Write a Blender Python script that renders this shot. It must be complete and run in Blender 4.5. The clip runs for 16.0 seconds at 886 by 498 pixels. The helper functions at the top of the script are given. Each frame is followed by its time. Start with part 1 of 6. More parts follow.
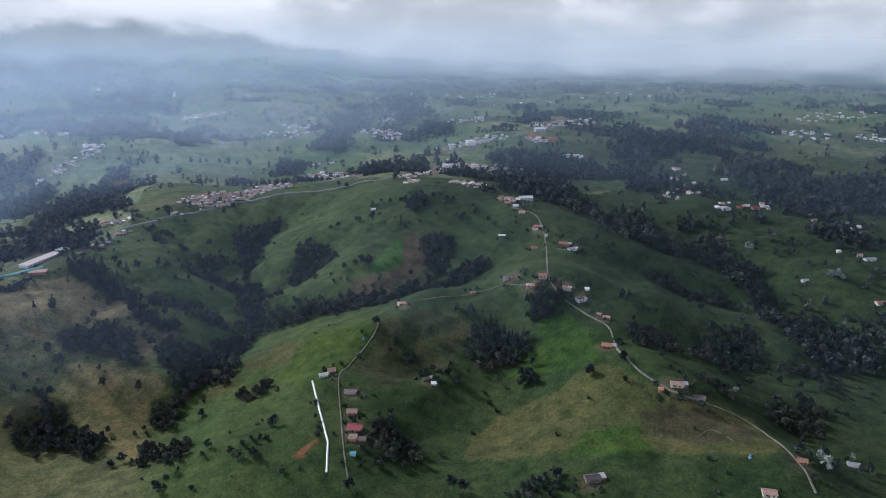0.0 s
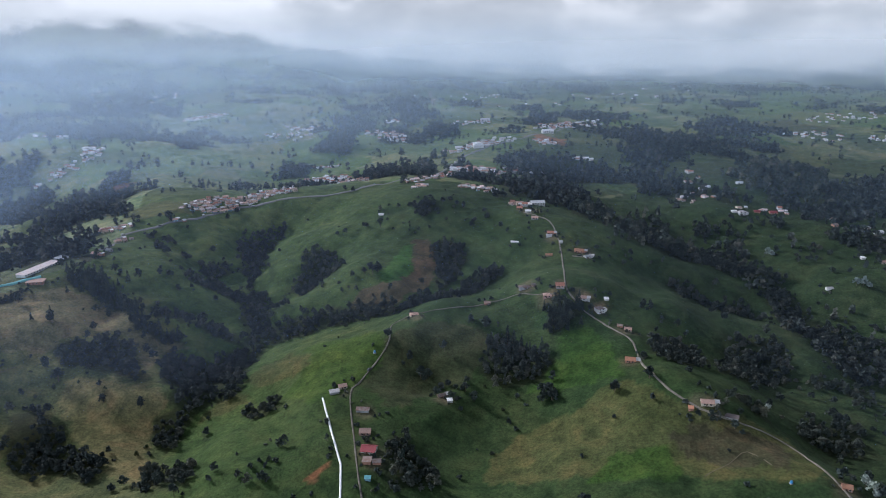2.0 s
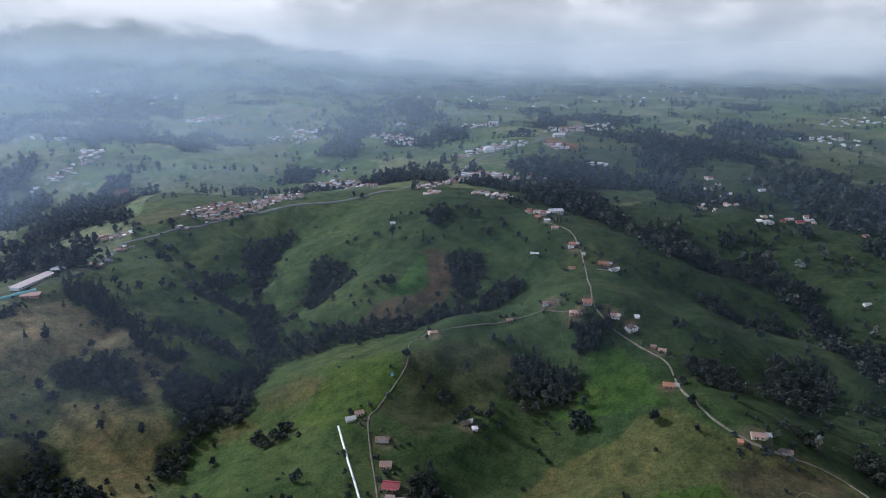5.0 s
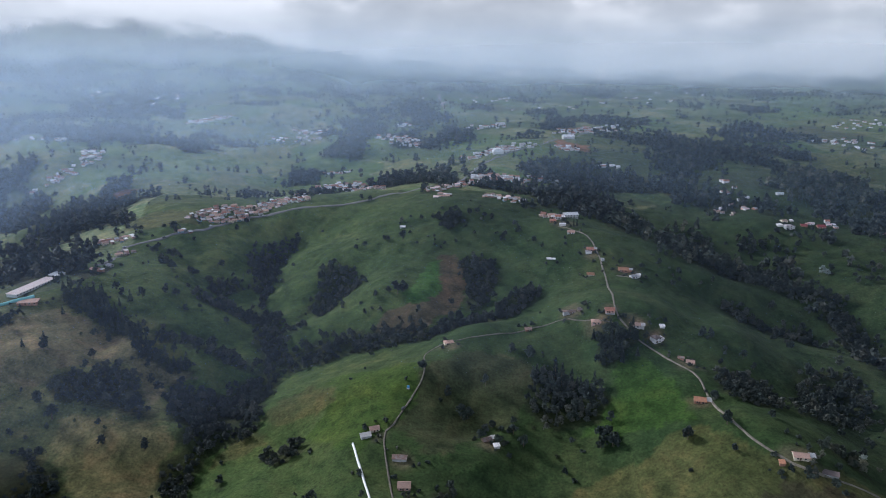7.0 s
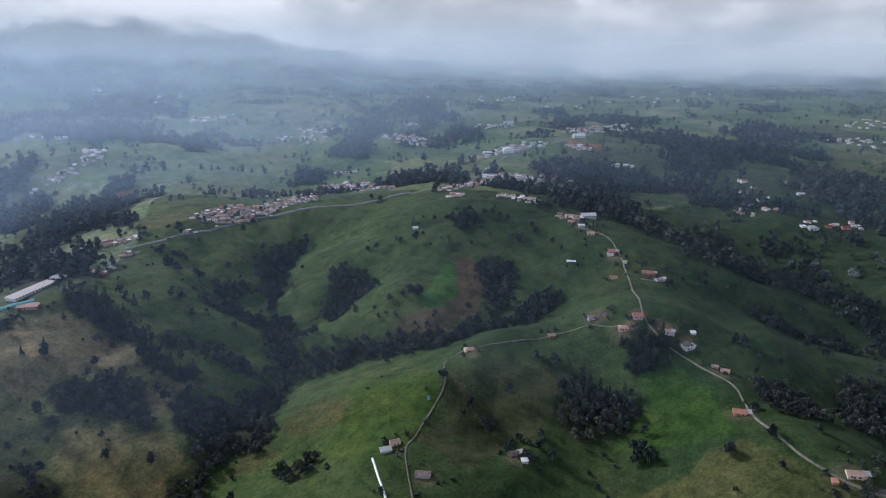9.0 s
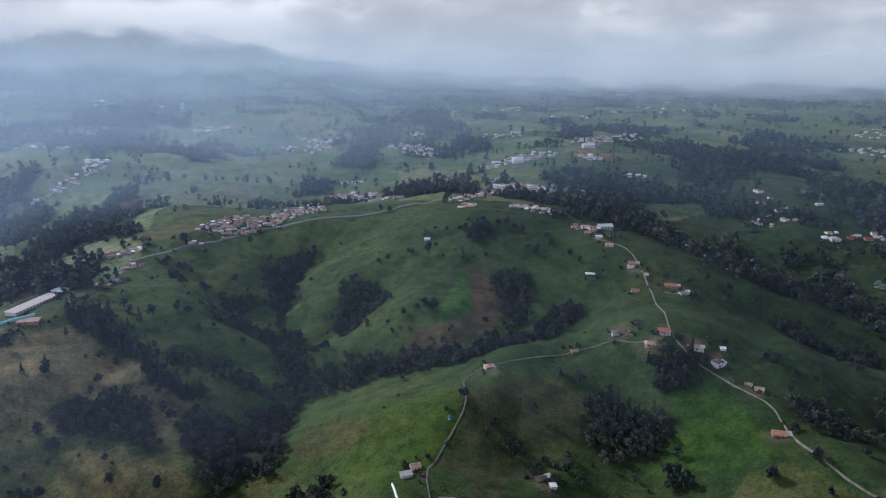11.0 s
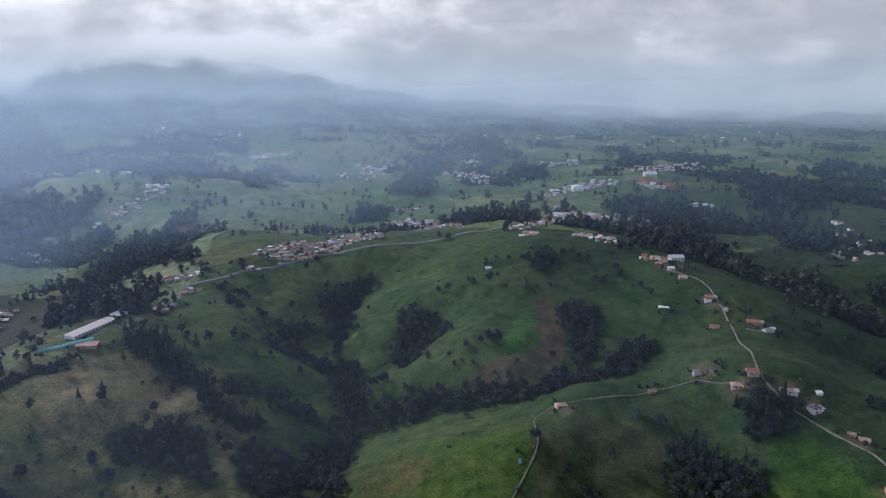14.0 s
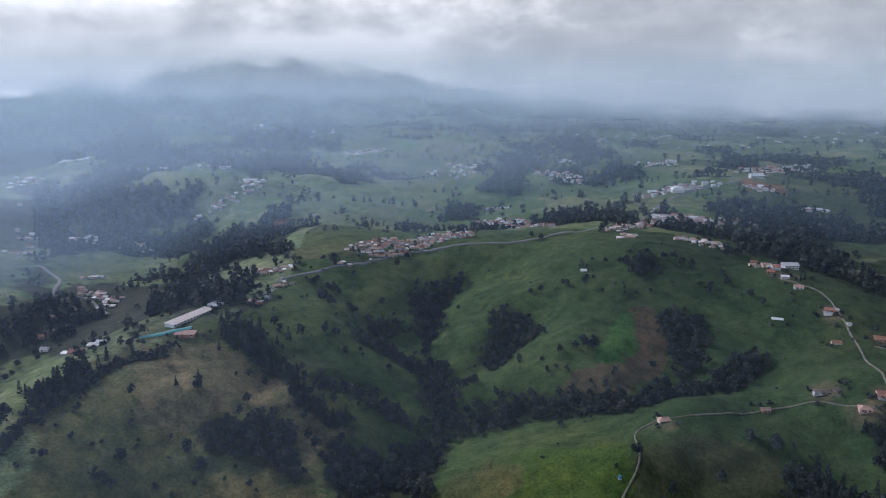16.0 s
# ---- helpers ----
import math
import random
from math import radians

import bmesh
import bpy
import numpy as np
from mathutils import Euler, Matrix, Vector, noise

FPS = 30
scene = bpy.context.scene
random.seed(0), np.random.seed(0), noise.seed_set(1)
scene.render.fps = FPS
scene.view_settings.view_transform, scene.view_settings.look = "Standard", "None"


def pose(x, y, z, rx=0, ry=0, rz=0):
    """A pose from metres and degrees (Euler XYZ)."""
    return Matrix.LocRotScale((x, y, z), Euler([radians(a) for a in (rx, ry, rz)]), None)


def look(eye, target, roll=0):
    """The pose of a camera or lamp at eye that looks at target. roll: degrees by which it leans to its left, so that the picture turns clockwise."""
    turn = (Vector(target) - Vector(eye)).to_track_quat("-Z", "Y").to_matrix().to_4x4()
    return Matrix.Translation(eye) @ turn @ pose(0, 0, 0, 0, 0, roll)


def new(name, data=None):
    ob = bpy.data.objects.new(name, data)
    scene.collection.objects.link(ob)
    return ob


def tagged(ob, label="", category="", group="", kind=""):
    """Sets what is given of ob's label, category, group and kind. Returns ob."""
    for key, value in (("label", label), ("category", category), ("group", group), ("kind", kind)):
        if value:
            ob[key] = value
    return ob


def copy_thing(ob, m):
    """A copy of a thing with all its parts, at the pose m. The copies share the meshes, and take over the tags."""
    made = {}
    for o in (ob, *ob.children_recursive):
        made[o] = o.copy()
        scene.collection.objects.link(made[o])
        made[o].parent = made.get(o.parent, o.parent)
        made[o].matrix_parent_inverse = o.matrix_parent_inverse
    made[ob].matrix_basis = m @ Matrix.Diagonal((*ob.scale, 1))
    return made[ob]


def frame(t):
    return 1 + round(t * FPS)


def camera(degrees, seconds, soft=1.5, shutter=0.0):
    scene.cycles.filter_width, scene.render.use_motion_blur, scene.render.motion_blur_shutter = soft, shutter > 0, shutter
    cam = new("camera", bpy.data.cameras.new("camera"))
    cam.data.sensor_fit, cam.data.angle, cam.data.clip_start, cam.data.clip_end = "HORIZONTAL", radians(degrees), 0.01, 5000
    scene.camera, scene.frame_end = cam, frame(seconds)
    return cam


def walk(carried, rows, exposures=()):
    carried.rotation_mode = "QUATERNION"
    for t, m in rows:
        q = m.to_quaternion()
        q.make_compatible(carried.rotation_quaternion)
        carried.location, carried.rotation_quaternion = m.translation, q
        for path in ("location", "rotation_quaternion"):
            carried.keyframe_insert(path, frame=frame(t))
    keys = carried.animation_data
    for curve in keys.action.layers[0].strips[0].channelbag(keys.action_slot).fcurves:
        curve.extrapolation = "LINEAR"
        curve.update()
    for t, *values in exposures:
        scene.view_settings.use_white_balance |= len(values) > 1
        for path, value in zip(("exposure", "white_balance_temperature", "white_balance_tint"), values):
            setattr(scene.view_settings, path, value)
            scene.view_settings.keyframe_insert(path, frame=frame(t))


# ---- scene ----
cam = camera(65.2, 16.0, soft=1.0)
METRES, EYE, TILT, LEAN, TURN = 200.0, 300.0, -17.0, 0.0, 0.0
ROWS = [
    (0.0, 0.0, 0.0, 0.0, -0.0, 0.0, -0.0),
    (0.5, -0.0151, 0.0307, 0.0091, 0.01, -0.01, 0.04),
    (1.0, -0.0292, 0.0601, 0.0178, 0.01, 0.0, 0.06),
    (1.5, -0.0434, 0.0913, 0.0269, 0.02, 0.04, 0.09),
    (2.0, -0.0575, 0.1208, 0.0358, 0.03, 0.04, 0.1),
    (2.5, -0.0717, 0.1501, 0.0449, 0.03, 0.03, 0.09),
    (3.0, -0.0863, 0.1808, 0.0539, 0.03, 0.03, 0.1),
    (3.5, -0.1008, 0.2099, 0.0633, 0.01, 0.04, 0.07),
    (4.0, -0.1166, 0.2405, 0.0726, -0.02, 0.06, 0.0),
    (6.5, -0.1959, 0.3892, 0.1054, -0.1, 0.22, -0.25),
    (7.0, -0.2132, 0.4215, 0.1073, -0.08, 0.25, -0.26),
    (7.5, -0.2302, 0.4519, 0.1091, -0.08, 0.26, -0.28),
    (8.0, -0.2488, 0.4834, 0.1113, -0.09, 0.26, -0.3),
    (10.5, -0.3424, 0.6354, 0.1198, -0.08, 0.52, -0.32),
    (11.0, -0.3556, 0.6553, 0.121, -0.07, 1.17, -0.3),
    (11.5, -0.3684, 0.6759, 0.1213, -0.05, 1.84, -0.27),
    (12.0, -0.3814, 0.6964, 0.1225, -0.03, 2.49, -0.27),
    (12.5, -0.3942, 0.7164, 0.1236, -0.02, 3.14, -0.25),
    (13.0, -0.4088, 0.737, 0.1225, 0.12, 3.56, -0.28),
    (13.5, -0.4224, 0.7575, 0.1234, 1.53, 3.54, -0.69),
    (14.0, -0.435, 0.7784, 0.1234, 3.7, 3.5, -1.31),
    (14.5, -0.4465, 0.7979, 0.1236, 5.74, 3.44, -1.91),
    (15.0, -0.4592, 0.8191, 0.1249, 7.91, 3.32, -2.54),
    (15.5, -0.4711, 0.8398, 0.1247, 9.73, 3.23, -3.06),
    (16.0, -0.4818, 0.8594, 0.1248, 10.6, 3.19, -3.29),
]
walk(cam, [(t, pose(0, 0, EYE, TILT, LEAN, TURN) @ pose(METRES * x, METRES * y, METRES * z, 90 + pitch, roll, yaw)) for t, x, y, z, yaw, pitch, roll in ROWS],
     exposures=((0.0, 0.10, 6050, 14), (8.0, 0.02, 6050, 14), (10.5, -0.05, 6050, 14), (13.0, -0.11, 6050, 14), (16.0, -0.18, 6050, 14)))
# ---- world, sun and air ----
world = bpy.data.worlds.new("overcast_sky")
scene.world = world
world.use_nodes = True
SUN_HEIGHT, SUN_SIDE = 30.0, -54.0  # degrees up, and round from straight ahead (minus: to the west)


def node(tree, kind, values=(), **settings):
    n = tree.nodes.new(kind)
    for key, value in settings.items():
        setattr(n, key, value)
    for key, value in values:
        n.inputs[key].default_value = value
    return n


def math_node(tree, operation, a, b=None, clamp=False):
    n = node(tree, "ShaderNodeMath", operation=operation, use_clamp=clamp)
    for i, v in enumerate((a, b)):
        if v is None:
            continue
        if isinstance(v, (int, float)):
            n.inputs[i].default_value = v
        else:
            tree.links.new(v, n.inputs[i])
    return n.outputs[0]


def ramp(tree, factor, stops):
    n = node(tree, "ShaderNodeValToRGB")
    while len(n.color_ramp.elements) < len(stops):
        n.color_ramp.elements.new(0.5)
    for e, (at, c) in zip(n.color_ramp.elements, stops):
        e.position, e.color = at, (c, c, c, 1) if isinstance(c, (int, float)) else (*c, 1)
    tree.links.new(factor, n.inputs[0])
    return n.outputs[0]


def mixed(tree, a, b, factor=0.5, how="MIX"):
    n = node(tree, "ShaderNodeMix", data_type="RGBA", blend_type=how)
    for i, v in ((0, factor), (6, a), (7, b)):
        if isinstance(v, (int, float, tuple)):
            n.inputs[i].default_value = v if isinstance(v, (int, float)) else (*v, 1)[:4]
        else:
            tree.links.new(v, n.inputs[i])
    return n.outputs[2]


def noise_node(tree, vector, scale, detail=4.0, rough=0.55, distortion=0.0):
    n = node(tree, "ShaderNodeTexNoise", (("Scale", scale), ("Detail", detail), ("Roughness", rough), ("Distortion", distortion)))
    if vector is not None:
        tree.links.new(vector, n.inputs["Vector"])
    return n.outputs["Fac"]


def build_world():
    tree = world.node_tree
    back = tree.nodes["Background"]
    sky = node(tree, "ShaderNodeTexSky", sky_type="NISHITA", sun_disc=False, sun_elevation=radians(SUN_HEIGHT), sun_rotation=radians(SUN_SIDE), altitude=2300.0)
    where = node(tree, "ShaderNodeTexCoord").outputs["Generated"]
    split = node(tree, "ShaderNodeSeparateXYZ")
    tree.links.new(where, split.inputs[0])
    x, y, z = split.outputs
    up = math_node(tree, "MULTIPLY", math_node(tree, "ADD", z, math_node(tree, "SQRT", math_node(tree, "ADD", math_node(tree, "MULTIPLY", z, z), 0.01))), 0.5)
    high = math_node(tree, "ADD", up, 0.10)
    flat = node(tree, "ShaderNodeCombineXYZ")
    tree.links.new(math_node(tree, "DIVIDE", x, high), flat.inputs[0])
    tree.links.new(math_node(tree, "DIVIDE", y, high), flat.inputs[1])
    clouds = noise_node(tree, flat.outputs[0], 0.55, 7.0, 0.58, 0.4)
    # a heavy cloud deck, dark overhead and bright along the horizon and towards the veiled sun in the west
    deck = ramp(tree, clouds, ((0.30, (0.62, 0.73, 0.88)), (0.52, (0.80, 0.91, 1.06)), (0.72, (1.02, 1.12, 1.24))))
    side = math_node(tree, "ADD", math_node(tree, "MULTIPLY", x, -0.42), 1.0)
    low = math_node(tree, "POWER", 0.0067, up)
    glow = math_node(tree, "MULTIPLY", side, math_node(tree, "ADD", math_node(tree, "MULTIPLY", math_node(tree, "MULTIPLY", low, math_node(tree, "ADD", math_node(tree, "MULTIPLY", math_node(tree, "MAXIMUM", math_node(tree, "MULTIPLY", x, -1.0), 0.0), 0.9), 1.0)), 3.2), 0.27))
    deck = mixed(tree, deck, glow, 1.0, "MULTIPLY")
    blue = mixed(tree, sky.outputs[0], (0.10, 0.10, 0.10), 1.0, "MULTIPLY")
    tree.links.new(mixed(tree, blue, deck, 0.86), back.inputs["Color"])
    back.inputs["Strength"].default_value = 0.86


build_world()
sun = new("sun", bpy.data.lights.new("sun", "SUN"))
sun.data.energy, sun.data.angle, sun.data.color = 3.2, radians(8), (1.0, 0.97, 0.94)
a, e = radians(SUN_SIDE), radians(SUN_HEIGHT)
sun.matrix_basis = look((600 * math.sin(a) * math.cos(e), 600 * math.cos(a) * math.cos(e) + 600, 600 * math.sin(e) + 60), (0, 600, 60))
# ---- materials ----


def material(name, build):
    m = bpy.data.materials.new(name)
    m.use_nodes = True
    tree = m.node_tree
    shader = tree.nodes["Principled BSDF"]
    build(tree, shader)
    return m


def coords(tree):
    return node(tree, "ShaderNodeNewGeometry").outputs["Position"]


def own_coords(tree):
    return node(tree, "ShaderNodeTexCoord").outputs["Object"]


def bump(tree, shader, height, strength, distance):
    b = node(tree, "ShaderNodeBump", (("Strength", strength), ("Distance", distance)))
    tree.links.new(height, b.inputs["Height"])
    tree.links.new(b.outputs[0], shader.inputs["Normal"])


def ground_look(tree, shader):
    cover = node(tree, "ShaderNodeVertexColor", layer_name="cover").outputs["Color"]
    p = coords(tree)
    broad = noise_node(tree, p, 0.012, 5.0, 0.6, 0.6)
    patches = noise_node(tree, p, 0.034, 4.0, 0.62, 1.2)
    tufts = noise_node(tree, p, 0.11, 6.0, 0.65)
    fine = noise_node(tree, p, 0.55, 4.0, 0.7)
    c = mixed(tree, cover, ramp(tree, broad, ((0.30, (0.74, 0.80, 0.72)), (0.50, (1.0, 1.0, 1.0)), (0.72, (1.32, 1.14, 1.12)))), 1.0, "MULTIPLY")
    c = mixed(tree, c, ramp(tree, patches, ((0.32, (0.60, 0.68, 0.66)), (0.48, (0.98, 1.0, 0.98)), (0.70, (1.42, 1.16, 1.20)))), 1.0, "MULTIPLY")
    c = mixed(tree, c, ramp(tree, tufts, ((0.30, (0.55, 0.60, 0.58)), (0.52, (1.0, 1.0, 1.0)), (0.72, (1.40, 1.28, 1.22)))), 1.0, "MULTIPLY")
    c = mixed(tree, c, ramp(tree, fine, ((0.30, 0.55), (0.50, 1.0), (0.68, 1.36))), 1.0, "MULTIPLY")
    tree.links.new(c, shader.inputs["Base Color"])
    shader.inputs["Roughness"].default_value = 0.95
    shader.inputs["Specular IOR Level"].default_value = 0.15
    bump(tree, shader, mixed(tree, tufts, fine, 0.4), 0.9, 1.8)


def leaf_look(dark, light, pale=None):
    def build(tree, shader):
        island = node(tree, "ShaderNodeNewGeometry").outputs["Random Per Island"]
        whole = node(tree, "ShaderNodeObjectInfo").outputs["Random"]
        grove = noise_node(tree, coords(tree), 0.05, 3.0)
        each = node(tree, "ShaderNodeAttribute", attribute_name="tint").outputs["Fac"]
        c = mixed(tree, dark, light, math_node(tree, "ADD", math_node(tree, "MULTIPLY", island, 0.25), math_node(tree, "MULTIPLY", each, 0.7)))
        c = mixed(tree, c, ramp(tree, each, ((0.0, (0.85, 0.95, 0.95)), (0.6, (1.0, 1.0, 1.0)), (1.0, (1.28, 1.16, 1.06)))), 1.0, "MULTIPLY")
        c = mixed(tree, c, ramp(tree, grove, ((0.35, (0.72, 0.76, 0.72)), (0.65, (1.28, 1.22, 1.1)))), 1.0, "MULTIPLY")
        c = mixed(tree, c, ramp(tree, whole, ((0.0, (0.82, 0.82, 0.86)), (1.0, (1.18, 1.14, 1.0)))), 1.0, "MULTIPLY")
        tree.links.new(c, shader.inputs["Base Color"])
        shader.inputs["Roughness"].default_value = 0.75
        shader.inputs["Specular IOR Level"].default_value = 0.25
    return build


def plain_look(colour, rough=0.8, vary=0.22, scale=0.8, metal=0.0, relief=0.0):
    def build(tree, shader):
        p = coords(tree)
        whole = node(tree, "ShaderNodeObjectInfo").outputs["Random"]
        stains = noise_node(tree, p, scale, 5.0, 0.65)
        grain = noise_node(tree, p, scale * 7, 3.0)
        c = mixed(tree, colour, ramp(tree, stains, ((0.30, 1.0 - vary), (0.70, 1.0 + vary))), 1.0, "MULTIPLY")
        c = mixed(tree, c, ramp(tree, grain, ((0.3, 1.0 - vary * 0.5), (0.7, 1.0 + vary * 0.5))), 1.0, "MULTIPLY")
        c = mixed(tree, c, ramp(tree, whole, ((0.0, 0.85), (1.0, 1.12))), 1.0, "MULTIPLY")
        tree.links.new(c, shader.inputs["Base Color"])
        shader.inputs["Roughness"].default_value, shader.inputs["Metallic"].default_value = rough, metal
        if relief:
            bump(tree, shader, grain, 0.6, relief)
    return build


def roof_look(colour, other, gap=0.35, rough=0.85):
    def build(tree, shader):
        p = own_coords(tree)
        whole = node(tree, "ShaderNodeObjectInfo").outputs["Random"]
        wave = node(tree, "ShaderNodeTexWave", (("Scale", 0.314 / gap), ("Distortion", 0.6), ("Detail", 2.0)), wave_type="BANDS", bands_direction="X")
        tree.links.new(p, wave.inputs["Vector"])
        stains = noise_node(tree, coords(tree), 0.45, 5.0, 0.7)
        c = mixed(tree, colour, other, ramp(tree, stains, ((0.38, 0.0), (0.66, 1.0))))
        c = mixed(tree, c, ramp(tree, wave.outputs["Fac"], ((0.0, 0.72), (0.5, 1.08))), 1.0, "MULTIPLY")
        c = mixed(tree, c, ramp(tree, whole, ((0.0, (0.75, 0.78, 0.8)), (1.0, (1.2, 1.12, 1.1)))), 1.0, "MULTIPLY")
        tree.links.new(c, shader.inputs["Base Color"])
        shader.inputs["Roughness"].default_value = rough
        bump(tree, shader, wave.outputs["Fac"], 0.6, 0.08)
    return build


def vapour(name, base, soft, seed, ragged, scale, colour, glow=0.0):
    """Haze as a tinted sheet: lets most light pass and scatters the rest, or emits its own with glow. Its lower edge
    fades out above the ground.
    """
    m = bpy.data.materials.new(name)
    m.use_nodes = True
    tree = m.node_tree
    for n in list(tree.nodes):
        tree.nodes.remove(n)
    out = node(tree, "ShaderNodeOutputMaterial")
    p = coords(tree)
    above = node(tree, "ShaderNodeAttribute", attribute_name="above").outputs["Fac"]
    thick = node(tree, "ShaderNodeAttribute", attribute_name="thick").outputs["Fac"]
    offset = node(tree, "ShaderNodeMapping", (("Location", (seed * 731.0, seed * 419.0, seed * 97.0)), ("Scale", (1.0, 1.0, 2.0))))
    tree.links.new(p, offset.inputs["Vector"])
    puffs = noise_node(tree, offset.outputs[0], scale, 6.0, 0.6, 0.5)
    rise = math_node(tree, "ADD", above, math_node(tree, "MULTIPLY", math_node(tree, "SUBTRACT", puffs, 0.5), ragged))
    fade = node(tree, "ShaderNodeMapRange", (("From Min", base), ("From Max", base + soft)), interpolation_type="SMOOTHSTEP")
    tree.links.new(rise, fade.inputs["Value"])
    a = math_node(tree, "MULTIPLY", fade.outputs[0], thick, True)
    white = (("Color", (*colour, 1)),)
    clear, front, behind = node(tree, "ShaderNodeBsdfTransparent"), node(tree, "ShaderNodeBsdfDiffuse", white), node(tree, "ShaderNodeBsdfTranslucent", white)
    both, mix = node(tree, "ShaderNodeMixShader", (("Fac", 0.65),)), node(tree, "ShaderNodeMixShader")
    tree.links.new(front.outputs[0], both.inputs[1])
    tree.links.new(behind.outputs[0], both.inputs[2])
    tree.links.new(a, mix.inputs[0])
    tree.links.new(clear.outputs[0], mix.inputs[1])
    # with glow the sheet emits flat light in place of sunlit haze
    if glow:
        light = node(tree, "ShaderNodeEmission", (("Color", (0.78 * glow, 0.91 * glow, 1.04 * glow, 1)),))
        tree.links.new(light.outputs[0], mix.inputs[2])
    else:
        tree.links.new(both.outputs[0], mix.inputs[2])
    tree.links.new(mix.outputs[0], out.inputs["Surface"])
    return m


def cloud_look(base, soft, ragged, seed):
    """The far cloud bank: bright billows, grey between, torn along its base."""
    m = bpy.data.materials.new("cloud_bank")
    m.use_nodes = True
    tree = m.node_tree
    for n in list(tree.nodes):
        tree.nodes.remove(n)
    out = node(tree, "ShaderNodeOutputMaterial")
    long_ = node(tree, "ShaderNodeMapping", (("Location", (310.0 * seed, 90.0 * seed, 120.0 * seed)), ("Scale", (1.0, 1.0, 1.9))))
    tree.links.new(coords(tree), long_.inputs["Vector"])
    broad = noise_node(tree, long_.outputs[0], 0.0010, 3.0, 0.5, 0.1)
    billow = noise_node(tree, long_.outputs[0], 0.0042, 9.0, 0.60, 0.12)
    thick = node(tree, "ShaderNodeAttribute", attribute_name="thick").outputs["Fac"]
    tone = math_node(tree, "ADD", math_node(tree, "ADD", math_node(tree, "MULTIPLY", broad, 0.50), math_node(tree, "MULTIPLY", billow, 0.50)), thick)
    colour = ramp(tree, tone, ((0.36, (0.45, 0.48, 0.51)), (0.48, (0.52, 0.55, 0.58)), (0.57, (0.62, 0.65, 0.675)), (0.66, (0.88, 0.90, 0.91)), (0.80, (1.35, 1.36, 1.36))))
    glow = node(tree, "ShaderNodeEmission", (("Strength", 1.0),))
    tree.links.new(colour, glow.inputs["Color"])
    above = node(tree, "ShaderNodeAttribute", attribute_name="above").outputs["Fac"]
    rise = math_node(tree, "ADD", above, math_node(tree, "MULTIPLY", math_node(tree, "SUBTRACT", billow, 0.5), ragged))
    fade = node(tree, "ShaderNodeMapRange", (("From Min", base), ("From Max", base + soft)), interpolation_type="SMOOTHSTEP")
    tree.links.new(rise, fade.inputs["Value"])
    mix = node(tree, "ShaderNodeMixShader")
    tree.links.new(fade.outputs[0], mix.inputs[0])
    tree.links.new(node(tree, "ShaderNodeBsdfTransparent").outputs[0], mix.inputs[1])
    tree.links.new(glow.outputs[0], mix.inputs[2])
    tree.links.new(mix.outputs[0], out.inputs["Surface"])
    return m


GROUND = material("pasture_ground", ground_look)
LEAVES = material("broadleaf_foliage", leaf_look((0.036, 0.047, 0.048), (0.080, 0.096, 0.090)))
NEEDLES = material("conifer_foliage", leaf_look((0.022, 0.033, 0.032), (0.046, 0.062, 0.054)))
OLIVE_LEAVES = material("olive_foliage", leaf_look((0.050, 0.062, 0.030), (0.095, 0.100, 0.055)))
WHITE_LEAVES = material("silvery_foliage", leaf_look((0.30, 0.32, 0.33), (0.55, 0.57, 0.58)))
BARK = material("bark", plain_look((0.10, 0.075, 0.055), 0.9, 0.3, 1.5))
GRAVEL = material("gravel_lane", plain_look((0.155, 0.140, 0.112), 0.95, 0.45, 0.25, relief=0.1))
ASPHALT = material("worn_asphalt", plain_look((0.13, 0.13, 0.13), 0.85, 0.15, 0.12, relief=0.03))
DIRT = material("trodden_dirt", plain_look((0.12, 0.10, 0.06), 0.95, 0.30, 0.3, relief=0.1))
SHEETING = material("white_plastic_sheeting", plain_look((0.78, 0.79, 0.76), 0.45, 0.08, 0.5))
NETTING = material("turquoise_netting", plain_look((0.16, 0.42, 0.42), 0.7, 0.15, 0.5))
# ---- landforms: the plan of ridges, valleys and plains, as x, y, height ----
LANDFORMS = {}
LANDFORMS["near_knoll"] = [(200, 366, 66), (147, 379, 58), (167, 430, 73), (122, 495, 67), (90, 349, 51), (55, 405, 42), (225, 350, 58), (150, 250, 40), (0, 250, 25), (250, 250, 40), (-100, 250, 20), (-260, 250, 20), (0, -300, 20), (-500, -200, 30), (500, -200, 30)]
LANDFORMS["east_road_ridge"] = [(133, 533, 72), (79, 590, 81), (123, 584, 79), (79, 628, 90), (99, 636, 92), (119, 744, 99), (99, 830, 108), (152, 587, 73), (182, 584, 70)]
LANDFORMS["middle_spur"] = [(-37, 576, 71), (-55, 543, 69), (-79, 521, 58), (-75, 478, 54), (-66, 434, 47), (-57, 402, 50), (24, 575, 66), (71, 579, 68), (-119, 409, 44)]
LANDFORMS["bowl"] = [(-13, 474, 50), (-4, 470, 42), (-13, 420, 33), (22, 533, 51), (59, 515, 52), (67, 490, 47)]
LANDFORMS["west_valley"] = [(-164, 476, 28), (-220, 501, 32), (-249, 581, 34), (-206, 642, 38), (-145, 590, 40), (-253, 444, 26), (-267, 488, 38)]
LANDFORMS["west_hill"] = [(-312, 488, 38), (-328, 521, 53), (-344, 567, 75), (-309, 611, 58), (-376, 613, 80), (-400, 655, 88), (-361, 690, 87), (-332, 646, 75), (-430, 590, 84), (-420, 480, 82), (-490, 520, 65), (-400, 380, 70)]
